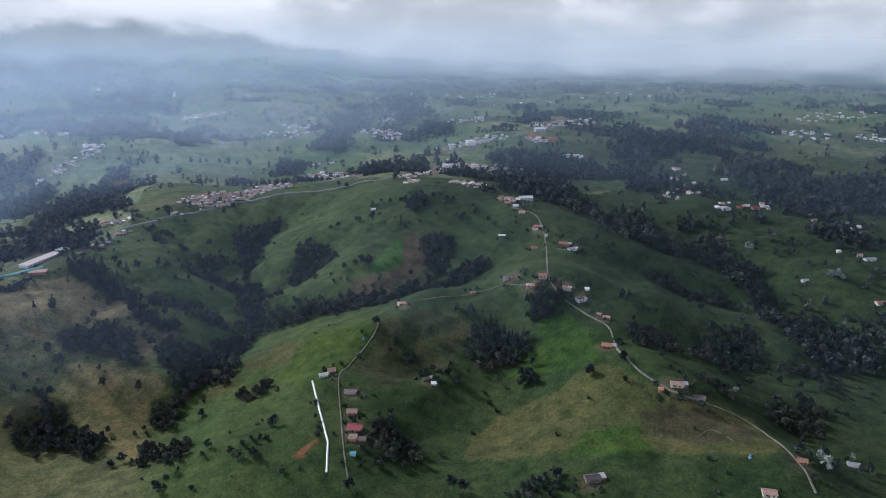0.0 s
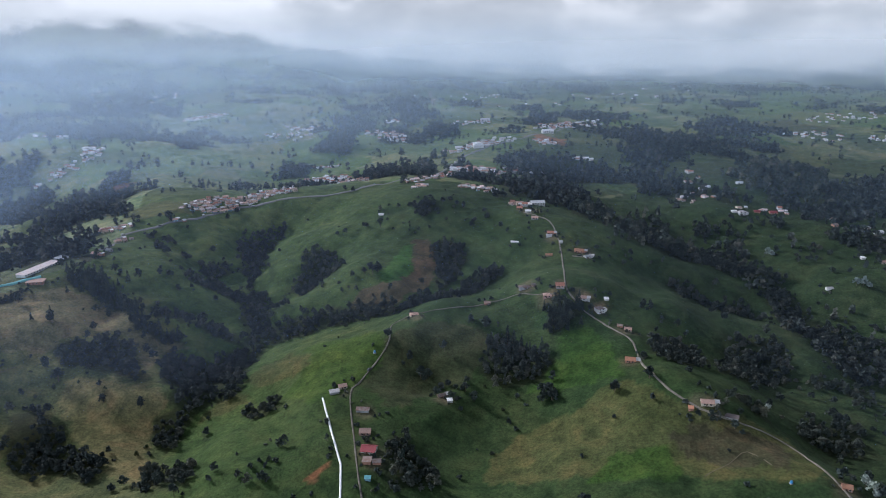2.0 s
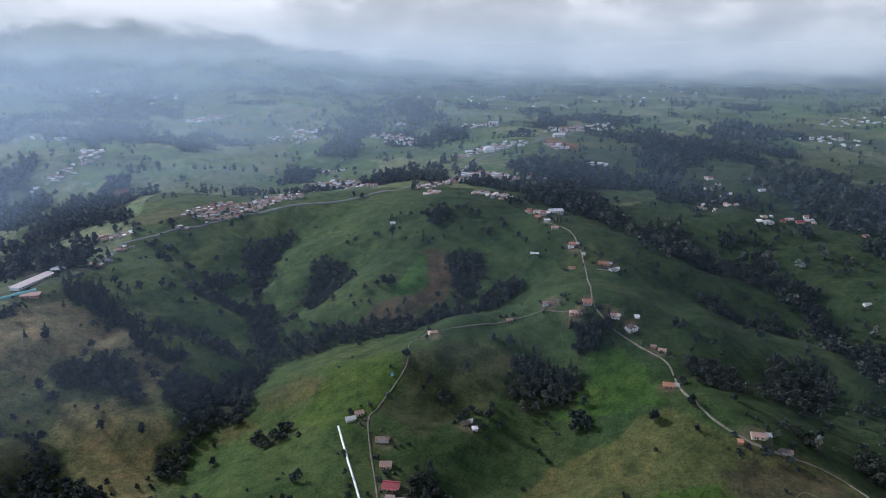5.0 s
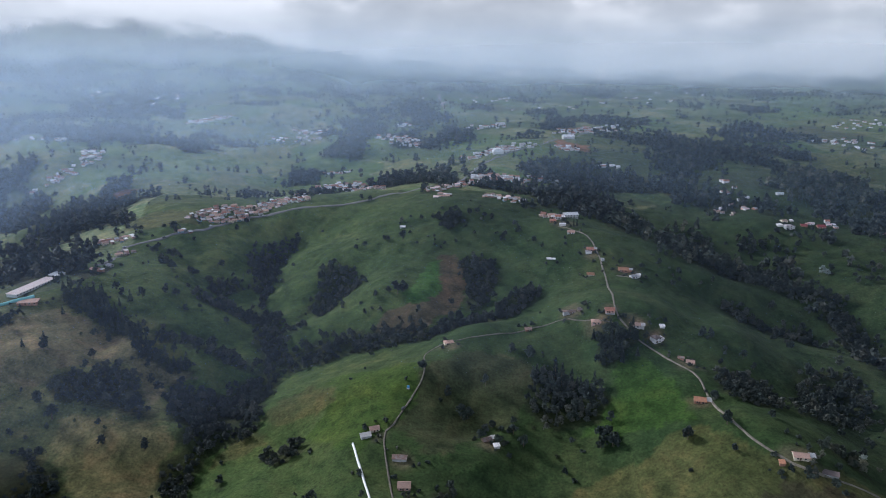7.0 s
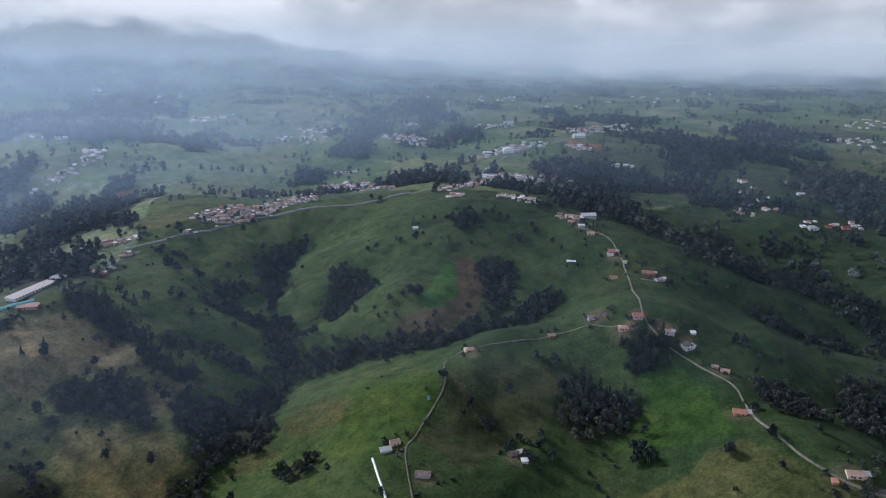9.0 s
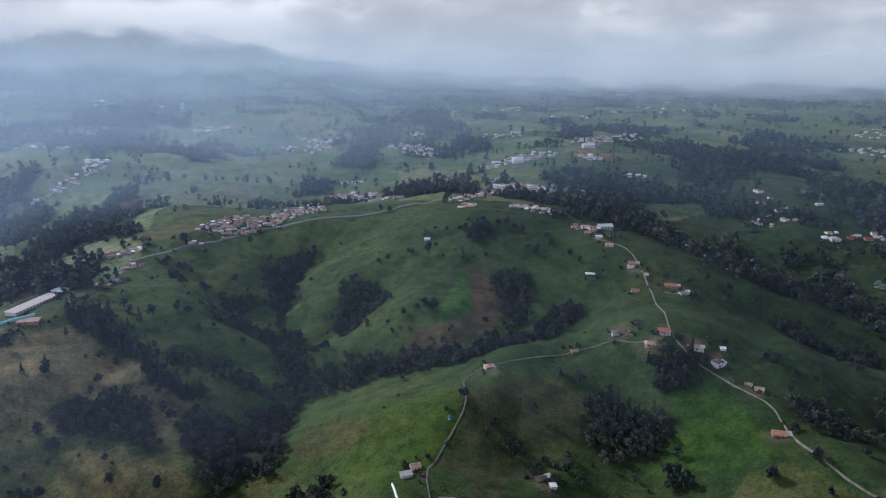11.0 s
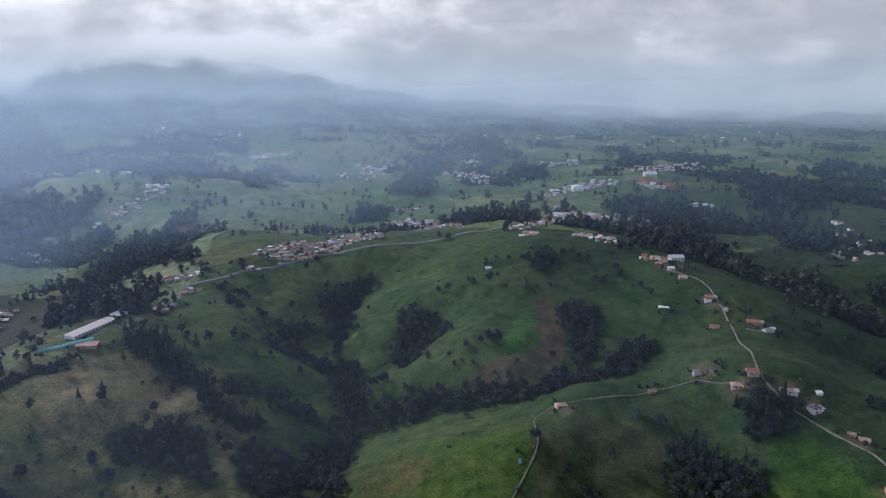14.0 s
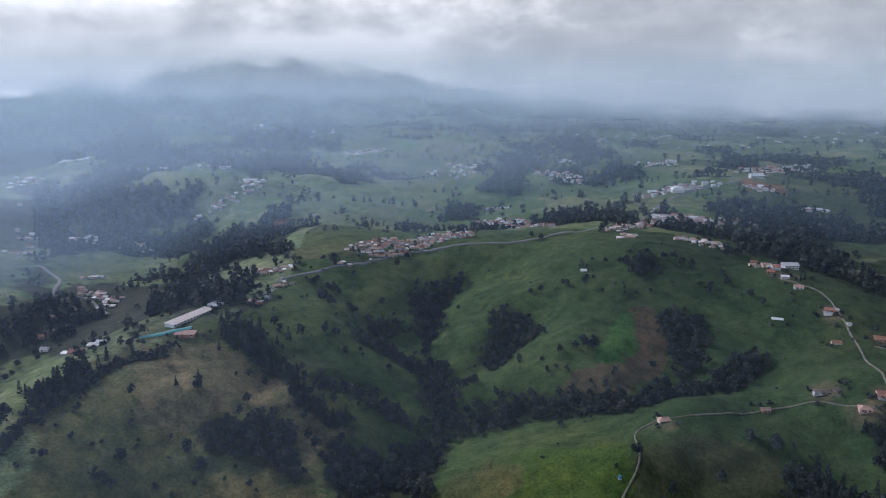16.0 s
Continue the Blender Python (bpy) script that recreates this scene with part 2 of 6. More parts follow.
LANDFORMS["town_ridge"] = [(-347, 869, 97), (-273, 911, 82), (-224, 931, 95), (-254, 830, 58), (-190, 865, 62), (-25, 848, 110), (54, 873, 102), (-50, 892, 114), (-5, 1052, 106), (101, 1066, 103), (-372, 783, 76)]
LANDFORMS["middle_hollows"] = [(-91, 694, 69), (-93, 808, 86), (-17, 721, 68), (42, 763, 86)]
LANDFORMS["east_slopes"] = [(226, 619, 57), (281, 495, 38), (346, 608, 34), (317, 652, 42), (266, 711, 63), (363, 777, 66), (230, 816, 70), (329, 855, 68), (442, 833, 78), (349, 908, 90), (475, 943, 79), (285, 979, 76), (400, 500, 35), (520, 700, 70), (401, 670, 67)]
LANDFORMS["north_rise"] = [(425, 1083, 100), (321, 1094, 96), (226, 1142, 89), (636, 1230, 75), (49, 1294, 110), (-120, 1207, 84), (140, 1358, 119), (199, 1412, 120), (289, 1413, 113), (574, 1423, 112), (443, 1451, 108), (758, 1458, 100), (-137, 1478, 94), (-272, 1479, 98), (10, 1496, 104), (-430, 1516, 94)]
LANDFORMS["west_country"] = [(-557, 922, 42), (-590, 1008, 32), (-562, 945, 66), (-475, 955, 72), (-527, 1073, 88), (-454, 1160, 80), (-380, 1317, 62), (-533, 1387, 100), (-300, 1150, 62), (-230, 1330, 60), (-760, 1305, 118), (-666, 1377, 108), (-528, 640, 60), (-640, 730, 58), (-660, 825, 62), (-800, 1010, 60), (-850, 860, 62), (-740, 1090, 82), (-1100, 1250, 100), (-1140, 1520, 100)]
LANDFORMS["far_country"] = [(-852, 2232, 142), (-1005, 2745, 178), (-1400, 2430, 160), (-1650, 2050, 192), (-1950, 1750, 185), (-1300, 1850, 130), (-400, 2100, 112), (0, 2300, 112), (500, 2200, 112), (1100, 1900, 112), (900, 1000, 85), (1000, 500, 60), (0, 3500, 112), (1200, 3200, 112), (2000, 2400, 112), (2500, 1000, 100), (-2000, 800, 120), (-2000, -500, 100), (2000, -1500, 80), (-300, -2500, 80)]
LANDFORMS["mountains"] = [(-1760, 3640, 430), (-2080, 3400, 345), (-2500, 3100, 250), (-1350, 3780, 372), (-1180, 3830, 325), (-960, 3900, 282), (-780, 3950, 236), (-420, 3950, 178), (110, 3960, 152), (900, 3840, 130), (-1350, 3150, 190), (-1950, 4500, 420), (-600, 4700, 180), (600, 4700, 150), (1800, 4300, 125), (3200, 3200, 120), (-3800, 1500, 220), (4700, 500, 110), (0, -4700, 100), (-4700, -500, 150)]
LANDFORMS["fallow_country"] = [(-82, 703, 74), (-46, 682, 63), (-110, 1661, 126), (-106, 825, 87), (42, 713, 73), (-36, 844, 103), (-55, 665, 66)]
LANDFORMS["heart_valley"] = [(-204, 579, 25), (-180, 554, 33), (-166, 514, 30), (-131, 447, 33), (-182, 664, 42), (-132, 579, 45), (-184, 414, 28), (-159, 468, 30), (-185, 472, 24), (-140, 416, 43), (-139, 504, 35), (-121, 536, 51)]
LANDFORMS["west_slope"] = [(-221, 474, 18), (-242, 493, 32), (-317, 586, 59), (-276, 436, 25), (-290, 649, 62), (-339, 563, 76), (-376, 603, 76), (-313, 529, 59), (-293, 605, 65), (-242, 585, 45), (-292, 434, 25), (-311, 452, 40), (-255, 436, 24), (-232, 424, 24)]
LANDFORMS["west_spurs"] = [(-315, 678, 74), (-336, 682, 79), (-261, 763, 46), (-297, 689, 76), (-275, 810, 69), (-229, 866, 61), (-239, 671, 52), (-252, 772, 48), (-239, 860, 62), (-428, 989, 96), (-345, 1530, 106), (-231, 1640, 108), (-268, 1390, 87)]
LANDFORMS["north_lobes"] = [(-184, 706, 45), (-151, 700, 48), (-195, 843, 69), (-168, 749, 61), (-154, 737, 44), (-164, 834, 74), (-121, 1480, 97)]
LANDFORMS["spur_sides"] = [(-45, 408, 46), (-98, 424, 49)]
LANDFORMS["hollow_sides"] = [(46, 532, 52), (23, 480, 40), (-22, 468, 48), (6, 484, 45), (-22, 497, 40), (38, 492, 43), (42, 417, 34), (27, 454, 35), (-11, 505, 46), (-4, 452, 37)]
LANDFORMS["knoll_sides"] = [(132, 463, 73), (66, 413, 45), (133, 399, 63), (175, 436, 70), (264, 462, 36), (79, 426, 45), (152, 403, 60), (69, 477, 48), (233, 409, 38)]
LANDFORMS["east_sides"] = [(179, 552, 61), (203, 634, 71), (297, 594, 50), (164, 595, 72), (171, 596, 76), (295, 564, 48), (183, 518, 57), (266, 522, 36)]
LANDFORMS["east_heads"] = [(288, 676, 44), (223, 717, 71), (209, 833, 80), (256, 756, 61), (374, 893, 84), (155, 824, 89), (981, 2277, 118), (250, 836, 66), (234, 716, 69), (194, 839, 83), (235, 767, 72), (179, 701, 79)]
# crests of the spurs and beds of the gullies
LANDFORMS["pine_spur_crest"] = [(-316, 663, 77), (-284, 637, 67), (-256, 616, 58), (-237, 620, 49), (-211, 614, 41)]
LANDFORMS["hump_crest"] = [(-359, 768, 81), (-335, 768, 77), (-306, 752, 73), (-289, 745, 64)]
LANDFORMS["brown_spur_crest"] = [(-244, 677, 55), (-230, 694, 43), (-211, 672, 40)]
LANDFORMS["upper_lobe_crest"] = [(-212, 754, 51), (-204, 801, 56), (-181, 804, 65), (-155, 803, 75)]
LANDFORMS["lower_lobe_crest"] = [(-178, 658, 46), (-161, 675, 46), (-144, 690, 52), (-130, 703, 58), (-119, 718, 65), (-111, 745, 70)]
LANDFORMS["lobe_nose_crest"] = [(-200, 699, 41), (-195, 738, 49), (-175, 746, 58)]
LANDFORMS["bright_spur_crest"] = [(-168, 585, 31), (-150, 585, 37), (-133, 587, 41), (-124, 587, 44), (-92, 586, 54), (-64, 584, 60), (-48, 600, 63), (-20, 612, 66), (5, 612, 66), (32, 606, 70)]
LANDFORMS["fallow_spur_crest"] = [(62, 752, 94), (38, 730, 82), (20, 681, 77), (-8, 616, 80)]
LANDFORMS["east_rim_crest"] = [(123, 800, 104), (148, 793, 98), (193, 824, 85), (243, 820, 71), (268, 780, 67), (274, 731, 64)]
LANDFORMS["junction_spur_crest"] = [(121, 616, 91), (150, 618, 84), (184, 605, 77), (201, 600, 71)]
LANDFORMS["east_crest_crest"] = [(156, 810, 94), (185, 794, 89), (217, 749, 79), (264, 742, 65), (288, 724, 62), (322, 707, 58)]
LANDFORMS["east_crest_two_crest"] = [(159, 631, 76), (180, 628, 70), (201, 628, 66), (230, 636, 57), (258, 642, 47)]
LANDFORMS["east_knoll_crest"] = [(246, 606, 54), (278, 600, 51), (268, 548, 48), (292, 557, 49), (296, 531, 46)]
LANDFORMS["east_crest_low_crest"] = [(152, 490, 72), (196, 505, 59), (221, 512, 47), (253, 521, 37), (271, 497, 38), (284, 470, 40)]
LANDFORMS["west_knoll_crest"] = [(-320, 514, 56), (-297, 508, 49), (-268, 509, 45), (-244, 512, 40), (-230, 508, 38)]
LANDFORMS["south_spur_crest"] = [(-185, 399, 32), (-174, 418, 31), (-160, 431, 35), (-145, 447, 37), (-129, 461, 39), (-106, 466, 49)]
LANDFORMS["main_bed"] = [(-224, 877, 57), (-228, 833, 45), (-221, 764, 38), (-211, 719, 31), (-194, 654, 30), (-185, 609, 27), (-192, 582, 20), (-195, 550, 22), (-200, 532, 24)]
LANDFORMS["west_bed"] = [(-312, 784, 63), (-276, 752, 47), (-246, 738, 39), (-220, 722, 32)]
LANDFORMS["low_bed"] = [(-271, 622, 51), (-248, 629, 42), (-216, 619, 30), (-192, 603, 26)]
LANDFORMS["lobe_bed"] = [(-136, 770, 58), (-149, 746, 45), (-165, 710, 38), (-184, 687, 33)]
LANDFORMS["brook_bed"] = [(-55, 632, 54), (-85, 636, 48), (-118, 643, 41), (-148, 634, 35), (-175, 618, 30)]
LANDFORMS["fallow_bed"] = [(-15, 765, 80), (-4, 715, 66), (2, 682, 60), (-12, 652, 56)]
LANDFORMS["second_bed"] = [(40, 690, 68), (22, 666, 61)]
LANDFORMS["east_bed"] = [(293, 818, 55), (319, 756, 55), (335, 696, 48), (339, 656, 40), (346, 617, 31), (329, 562, 36), (318, 520, 35)]
LANDFORMS["knoll_bed"] = [(208, 688, 62), (240, 670, 48), (264, 662, 42), (290, 650, 37)]
LANDFORMS["low_east_bed"] = [(176, 522, 58), (203, 523, 51), (242, 549, 40), (268, 555, 42)]
LANDFORMS["south_bed"] = [(-185, 544, 28), (-185, 512, 25), (-214, 510, 27), (-218, 483, 19), (-202, 450, 17), (-213, 421, 20)]
NODES = np.array([node for nodes in LANDFORMS.values() for node in nodes], float)


def spread(p, q):
    return np.sqrt(((p[:, None, :2] - q[None, :, :2]) ** 2).sum(2) + 15.0 ** 2)


WEIGHTS = np.linalg.solve(spread(NODES, NODES) - np.diag(1.5 + 0.004 * np.hypot(NODES[:, 0], NODES[:, 1])), NODES[:, 2] - 80.0)


def ripples(x, y):
    """Hummocks and small gullies, in metres."""
    h = np.zeros_like(x)
    for size, height, turn, shift in ((117, 1.0, 2.2, 0.3), (71, 0.9, 0.9, 4.1), (43, 0.7, 2.8, 1.9), (23, 0.35, 0.2, 5.2), (11, 0.12, 1.7, 0.6)):
        u, v = x * math.cos(turn) + y * math.sin(turn), y * math.cos(turn) - x * math.sin(turn)
        a = np.sin(u * 6.283 / size + shift + 1.3 * np.sin(v * 4.1 / size + shift))
        b = np.sin(v * 5.51 / size + 2 * shift + 1.1 * np.sin(u * 3.7 / size))
        h += height * a * b
    return h


def value_noise(x, y, size, seed):
    """Smooth random heights from 0 to 1, about size metres from bump to bump."""
    u, v = np.asarray(x) / size + seed * 17.3, np.asarray(y) / size - seed * 9.1
    i, j = np.floor(u), np.floor(v)
    f, g = u - i, v - j
    f, g = f * f * (3 - 2 * f), g * g * (3 - 2 * g)

    def corner(a, b):
        return np.modf(np.abs(np.sin(a * 127.1 + b * 311.7 + seed * 74.7) * 43758.5453))[0]
    return (corner(i, j) * (1 - f) + corner(i + 1, j) * f) * (1 - g) + (corner(i, j + 1) * (1 - f) + corner(i + 1, j + 1) * f) * g


def hummocks(x, y):
    """The round hills of the wider country, flatter out on the plain."""
    away = np.clip(np.maximum(np.maximum((y - 930) / 180, (-440 - x) / 120), (x - 460) / 150), 0, 1)
    plain = np.clip((y - 1250) / 300, 0, 1) * np.clip((x + 350) / 400, 0, 1)
    h = (26 * (value_noise(x, y, 250.0, 1) - 0.5) + 15 * (value_noise(x, y, 120.0, 2) - 0.5)) * (1 + 0.7 * np.clip((-150 - x) / 300, 0, 1)) + 60 * (value_noise(x, y, 700.0, 3) - 0.5) * np.clip((y - 2600) / 900, 0, 1)
    return h * away * (1 - 0.8 * plain)


def line_distance(x, y, line):
    """How far the points x, y lie from a line, in metres."""
    best = np.full(len(x), 1e9)
    for (ax, ay), (bx, by) in zip(line, line[1:]):
        dx, dy = bx - ax, by - ay
        t = np.clip(((x - ax) * dx + (y - ay) * dy) / (dx * dx + dy * dy), 0, 1)
        best = np.minimum(best, np.hypot(x - ax - t * dx, y - ay - t * dy))
    return best


def ground_height(x, y):
    """The height of the ground at arrays x, y."""
    x, y = np.atleast_1d(np.asarray(x, float)), np.atleast_1d(np.asarray(y, float))
    h = np.empty_like(x)
    for i in range(0, len(x), 20000):
        p = np.stack([x[i:i + 20000], y[i:i + 20000]], 1)
        h[i:i + 20000] = spread(p, NODES) @ WEIGHTS + 80.0
    return h + hummocks(x, y) + ripples(x, y) * np.clip(h / 60.0, 0.3, 1.0)


def ground_at(x, y):
    return float(ground_height([x], [y])[0])
# ---- the plan: woods, fields and roads, as outlines and lines in x, y ----
WOODS, FIELDS, ROADS = {}, {}, {}
WOODS["west_hedge"] = [(-437, 522), (-430, 542), (-435, 576), (-411, 546), (-416, 529), (-414, 503)]
WOODS["south_grove"] = [(39, 353), (60, 357), (75, 346), (57, 338), (41, 342)]
WOODS["hedge_bank"] = [(-406, 469), (-414, 503), (-415, 538), (-412, 575), (-391, 612), (-385, 603), (-405, 568), (-408, 532), (-407, 494), (-399, 461)]
WOODS["hamlet_wood"] = [(-655, 731), (-637, 756), (-608, 776), (-556, 738), (-545, 703), (-585, 694), (-601, 672)]
WOODS["far_west_wood"] = [(-1604, 1770), (-1570, 2054), (-1308, 1972), (-1074, 1707), (-1213, 1643), (-1366, 1606), (-1416, 1559)]
WOODS["far_west_wood_two"] = [(-1269, 1677), (-993, 1645), (-809, 1838), (-672, 1573), (-756, 1346), (-1004, 1396)]
WOODS["pine_belt"] = [(-369, 641), (-368, 652), (-356, 659), (-337, 650), (-319, 637), (-300, 624), (-291, 614), (-287, 600), (-296, 604), (-321, 622), (-340, 629), (-356, 632)]
WOODS["pine_belt_low"] = [(-293, 605), (-285, 601), (-272, 598), (-252, 596), (-240, 590), (-246, 584), (-267, 588), (-287, 590)]
WOODS["low_arm"] = [(-284, 624), (-274, 631), (-254, 634), (-231, 630), (-209, 623), (-199, 619), (-199, 609), (-214, 609), (-238, 610), (-258, 611), (-275, 612)]
WOODS["oval_grove"] = [(-322, 526), (-325, 537), (-319, 546), (-305, 555), (-297, 569), (-287, 571), (-275, 564), (-265, 549), (-260, 531), (-265, 519), (-278, 519), (-295, 519), (-313, 520)]
WOODS["oval_tail"] = [(-267, 524), (-257, 529), (-248, 524), (-248, 517), (-257, 516)]
WOODS["west_arm"] = [(-360, 812), (-338, 812), (-316, 782), (-294, 761), (-276, 771), (-258, 785), (-247, 767), (-231, 737), (-218, 712), (-222, 680), (-239, 691), (-255, 685), (-275, 702), (-294, 730), (-311, 738), (-333, 757)]
WOODS["north_arm"] = [(-261, 835), (-249, 845), (-242, 870), (-222, 895), (-213, 879), (-218, 840), (-222, 800), (-218, 752), (-206, 716), (-219, 719), (-236, 760), (-250, 797)]
WOODS["valley_heart"] = [(-226, 717), (-203, 714), (-188, 676), (-178, 647), (-175, 624), (-176, 585), (-176, 546), (-184, 534), (-193, 533), (-202, 540), (-202, 563), (-201, 590), (-197, 607), (-199, 636), (-212, 656)]
WOODS["heart_west_side"] = [(-244, 545), (-240, 565), (-227, 570), (-212, 571), (-200, 555), (-201, 531), (-228, 518), (-238, 522)]
WOODS["lobe_gully"] = [(-175, 788), (-159, 787), (-137, 781), (-122, 761), (-128, 733), (-134, 719), (-146, 717), (-148, 689), (-162, 684), (-173, 664), (-181, 660), (-185, 695), (-174, 716), (-168, 732), (-168, 751)]
WOODS["brook_belt"] = [(-45, 640), (-85, 652), (-118, 657), (-150, 650), (-180, 634), (-172, 610), (-148, 616), (-118, 624), (-85, 622), (-50, 618)]
WOODS["fallow_side"] = [(-26, 755), (-17, 770), (-2, 767), (9, 753), (13, 726), (9, 711), (-2, 702), (-1, 689), (-12, 675), (-19, 674), (-19, 700), (-19, 725)]
WOODS["fallow_low"] = [(45, 708), (25, 692), (8, 674), (-10, 670), (-35, 657), (-50, 640), (-45, 627), (-15, 638), (10, 648), (30, 662), (50, 688)]
WOODS["bowl_grove"] = [(15, 519), (21, 540), (26, 553), (36, 558), (49, 546), (62, 544), (73, 529), (73, 513), (61, 501), (48, 499), (27, 500)]
WOODS["junction_grove"] = [(79, 583), (88, 587), (99, 588), (109, 585), (108, 578), (97, 563), (86, 550), (76, 549), (73, 561)]
WOODS["hilltop_clump"] = [(-46, 834), (-36, 857), (-19, 853), (-16, 832), (-33, 817)]
WOODS["east_bushes"] = [(150, 529), (162, 549), (182, 552), (198, 546), (201, 528), (181, 496), (163, 487), (150, 499), (146, 512)]
WOODS["knoll_wood"] = [(223, 547), (238, 568), (254, 578), (272, 576), (279, 560), (275, 542), (261, 517), (238, 510), (213, 495), (196, 497)]
WOODS["east_gully"] = [(200, 712), (215, 716), (240, 690), (262, 678), (290, 668), (292, 648), (266, 654), (240, 660), (215, 680), (202, 700)]
WOODS["east_valley"] = [(203, 868), (235, 878), (258, 839), (287, 822), (317, 796), (330, 753), (346, 721), (344, 692), (338, 654), (350, 635), (367, 621), (371, 597), (322, 517), (314, 521), (313, 552), (316, 584), (320, 618), (309, 639), (316, 682), (319, 702), (287, 723), (261, 749), (226, 761), (201, 784)]
WOODS["east_low"] = [(265, 515), (296, 523), (317, 508), (293, 470), (278, 488), (264, 502)]
WOODS["south_east_belt"] = [(232, 448), (262, 474), (276, 458), (279, 446), (259, 414), (251, 420), (236, 427), (224, 426)]
WOODS["ridge_bushes"] = [(172, 431), (195, 456), (201, 452), (210, 446), (204, 426), (187, 415), (180, 423)]
WOODS["house_grove"] = [(-48, 425), (-41, 437), (-34, 432), (-30, 410), (-16, 404), (-12, 387), (-45, 377), (-48, 399)]
WOODS["south_west"] = [(-322, 460), (-316, 474), (-309, 483), (-297, 470), (-283, 462), (-279, 448), (-288, 447), (-268, 438), (-253, 441), (-240, 427), (-235, 408), (-260, 415), (-281, 420), (-297, 414)]
WOODS["lower_valley"] = [(-252, 578), (-239, 569), (-227, 574), (-211, 576), (-212, 590), (-201, 601), (-186, 584), (-173, 528), (-181, 514), (-196, 507), (-205, 494), (-205, 469), (-210, 452), (-224, 468), (-228, 483), (-217, 494), (-227, 519), (-245, 555)]
WOODS["lowest_valley"] = [(-211, 409), (-214, 434), (-194, 421), (-182, 429), (-169, 405), (-171, 389), (-209, 402)]
WOODS["slope_bushes"] = [(-186, 476), (-177, 487), (-161, 488), (-142, 499), (-134, 482), (-144, 472), (-157, 461), (-172, 457), (-183, 459)]
WOODS["west_forest"] = [(-885, 1208), (-833, 1219), (-770, 1220), (-714, 1176), (-693, 1123), (-712, 1077), (-714, 1038), (-681, 1027), (-692, 992), (-789, 1029), (-859, 1046), (-894, 1115), (-943, 1177)]
WOODS["town_forest"] = [(-625, 1021), (-590, 1035), (-544, 1013), (-484, 975), (-430, 904), (-422, 842), (-417, 805), (-398, 755), (-382, 701), (-402, 655), (-436, 675), (-503, 808), (-559, 923)]
WOODS["far_band"] = [(-1163, 1576), (-1038, 1648), (-797, 1540), (-677, 1557), (-598, 1448), (-715, 1376), (-980, 1364)]
WOODS["mid_wood"] = [(-275, 1711), (-229, 1751), (-201, 1570), (-192, 1393), (-234, 1372), (-275, 1376), (-269, 1483), (-240, 1506)]
WOODS["far_mid_wood"] = [(-149, 1825), (-120, 2042), (-66, 1780), (-14, 1579), (35, 1525), (6, 1404), (-41, 1419), (-79, 1420), (-33, 1501), (-68, 1595), (-137, 1640)]
WOODS["town_clump"] = [(-300, 1172), (-298, 1276), (-274, 1308), (-246, 1245), (-253, 1172)]
WOODS["church_wood"] = [(-56, 1215), (-23, 1225), (-3, 1183), (-6, 1063), (-35, 1036), (-55, 958), (-71, 944)]
WOODS["shed_wood"] = [(79, 1025), (124, 1067), (177, 1125), (164, 1027), (193, 1016), (183, 948), (146, 884), (130, 900), (98, 911), (55, 892)]
WOODS["east_valley_head"] = [(130, 869), (203, 916), (251, 915), (259, 861), (257, 805), (273, 773), (257, 748), (227, 746), (199, 765), (197, 831), (152, 854)]
WOODS["north_east_wood"] = [(351, 1336), (452, 1448), (479, 1378), (373, 1132), (339, 1108), (307, 1062), (293, 1092), (293, 1149)]
WOODS["north_east_wood_two"] = [(450, 1096), (565, 1236), (624, 1237), (623, 1137), (496, 929), (471, 966), (440, 993), (417, 1008)]
WOODS["north_east_wood_three"] = [(591, 1665), (659, 1674), (683, 1564), (619, 1455), (538, 1445), (532, 1513)]
WOODS["north_slope"] = [(316, 1065), (340, 1022), (359, 995), (399, 970), (377, 924), (332, 947), (305, 988), (294, 1022)]
WOODS["ridge_wood"] = [(141, 1171), (193, 1207), (212, 1167), (186, 1127), (126, 1077), (82, 1051), (101, 1133)]
WOODS["hall_wood"] = [(86, 1214), (126, 1226), (145, 1205), (124, 1139), (93, 1121), (79, 1149)]
FIELDS["sunlit_strip"] = [(-1549, 2321), (-1559, 2487), (-1387, 2438), (-1351, 2354), (-1469, 2342), (-1490, 2240)]
FIELDS["fallow"] = [(-48, 773), (-27, 774), (-21, 748), (-19, 716), (-27, 681), (-47, 657), (-61, 636), (-74, 640), (-91, 648), (-105, 657), (-96, 668), (-78, 678), (-55, 682), (-44, 708), (-46, 745)]
FIELDS["bright_paddock"] = [(-68, 721), (-57, 758), (-44, 760), (-44, 715), (-47, 696), (-60, 675), (-73, 678), (-80, 692), (-71, 701)]
FIELDS["west_dry"] = [(-415, 608), (-389, 605), (-364, 625), (-340, 628), (-293, 605), (-265, 592), (-238, 583), (-253, 568), (-254, 533), (-267, 556), (-281, 574), (-300, 575), (-323, 546), (-329, 530), (-358, 518)]
FIELDS["west_dry_low"] = [(-304, 505), (-285, 509), (-236, 514), (-225, 505), (-224, 496), (-229, 486), (-228, 472), (-209, 412), (-227, 412), (-244, 433), (-272, 453), (-288, 471)]
FIELDS["knoll_dry"] = [(118, 468), (134, 447), (152, 423), (179, 420), (212, 417), (202, 359), (196, 355), (15, 396), (25, 433), (50, 450), (81, 457), (100, 473)]
FIELDS["knoll_brown"] = [(149, 414), (175, 410), (201, 404), (189, 369), (173, 376), (148, 377), (131, 392), (132, 405)]
FIELDS["spur_dry"] = [(-198, 485), (-195, 503), (-183, 520), (-170, 521), (-165, 504), (-179, 493)]
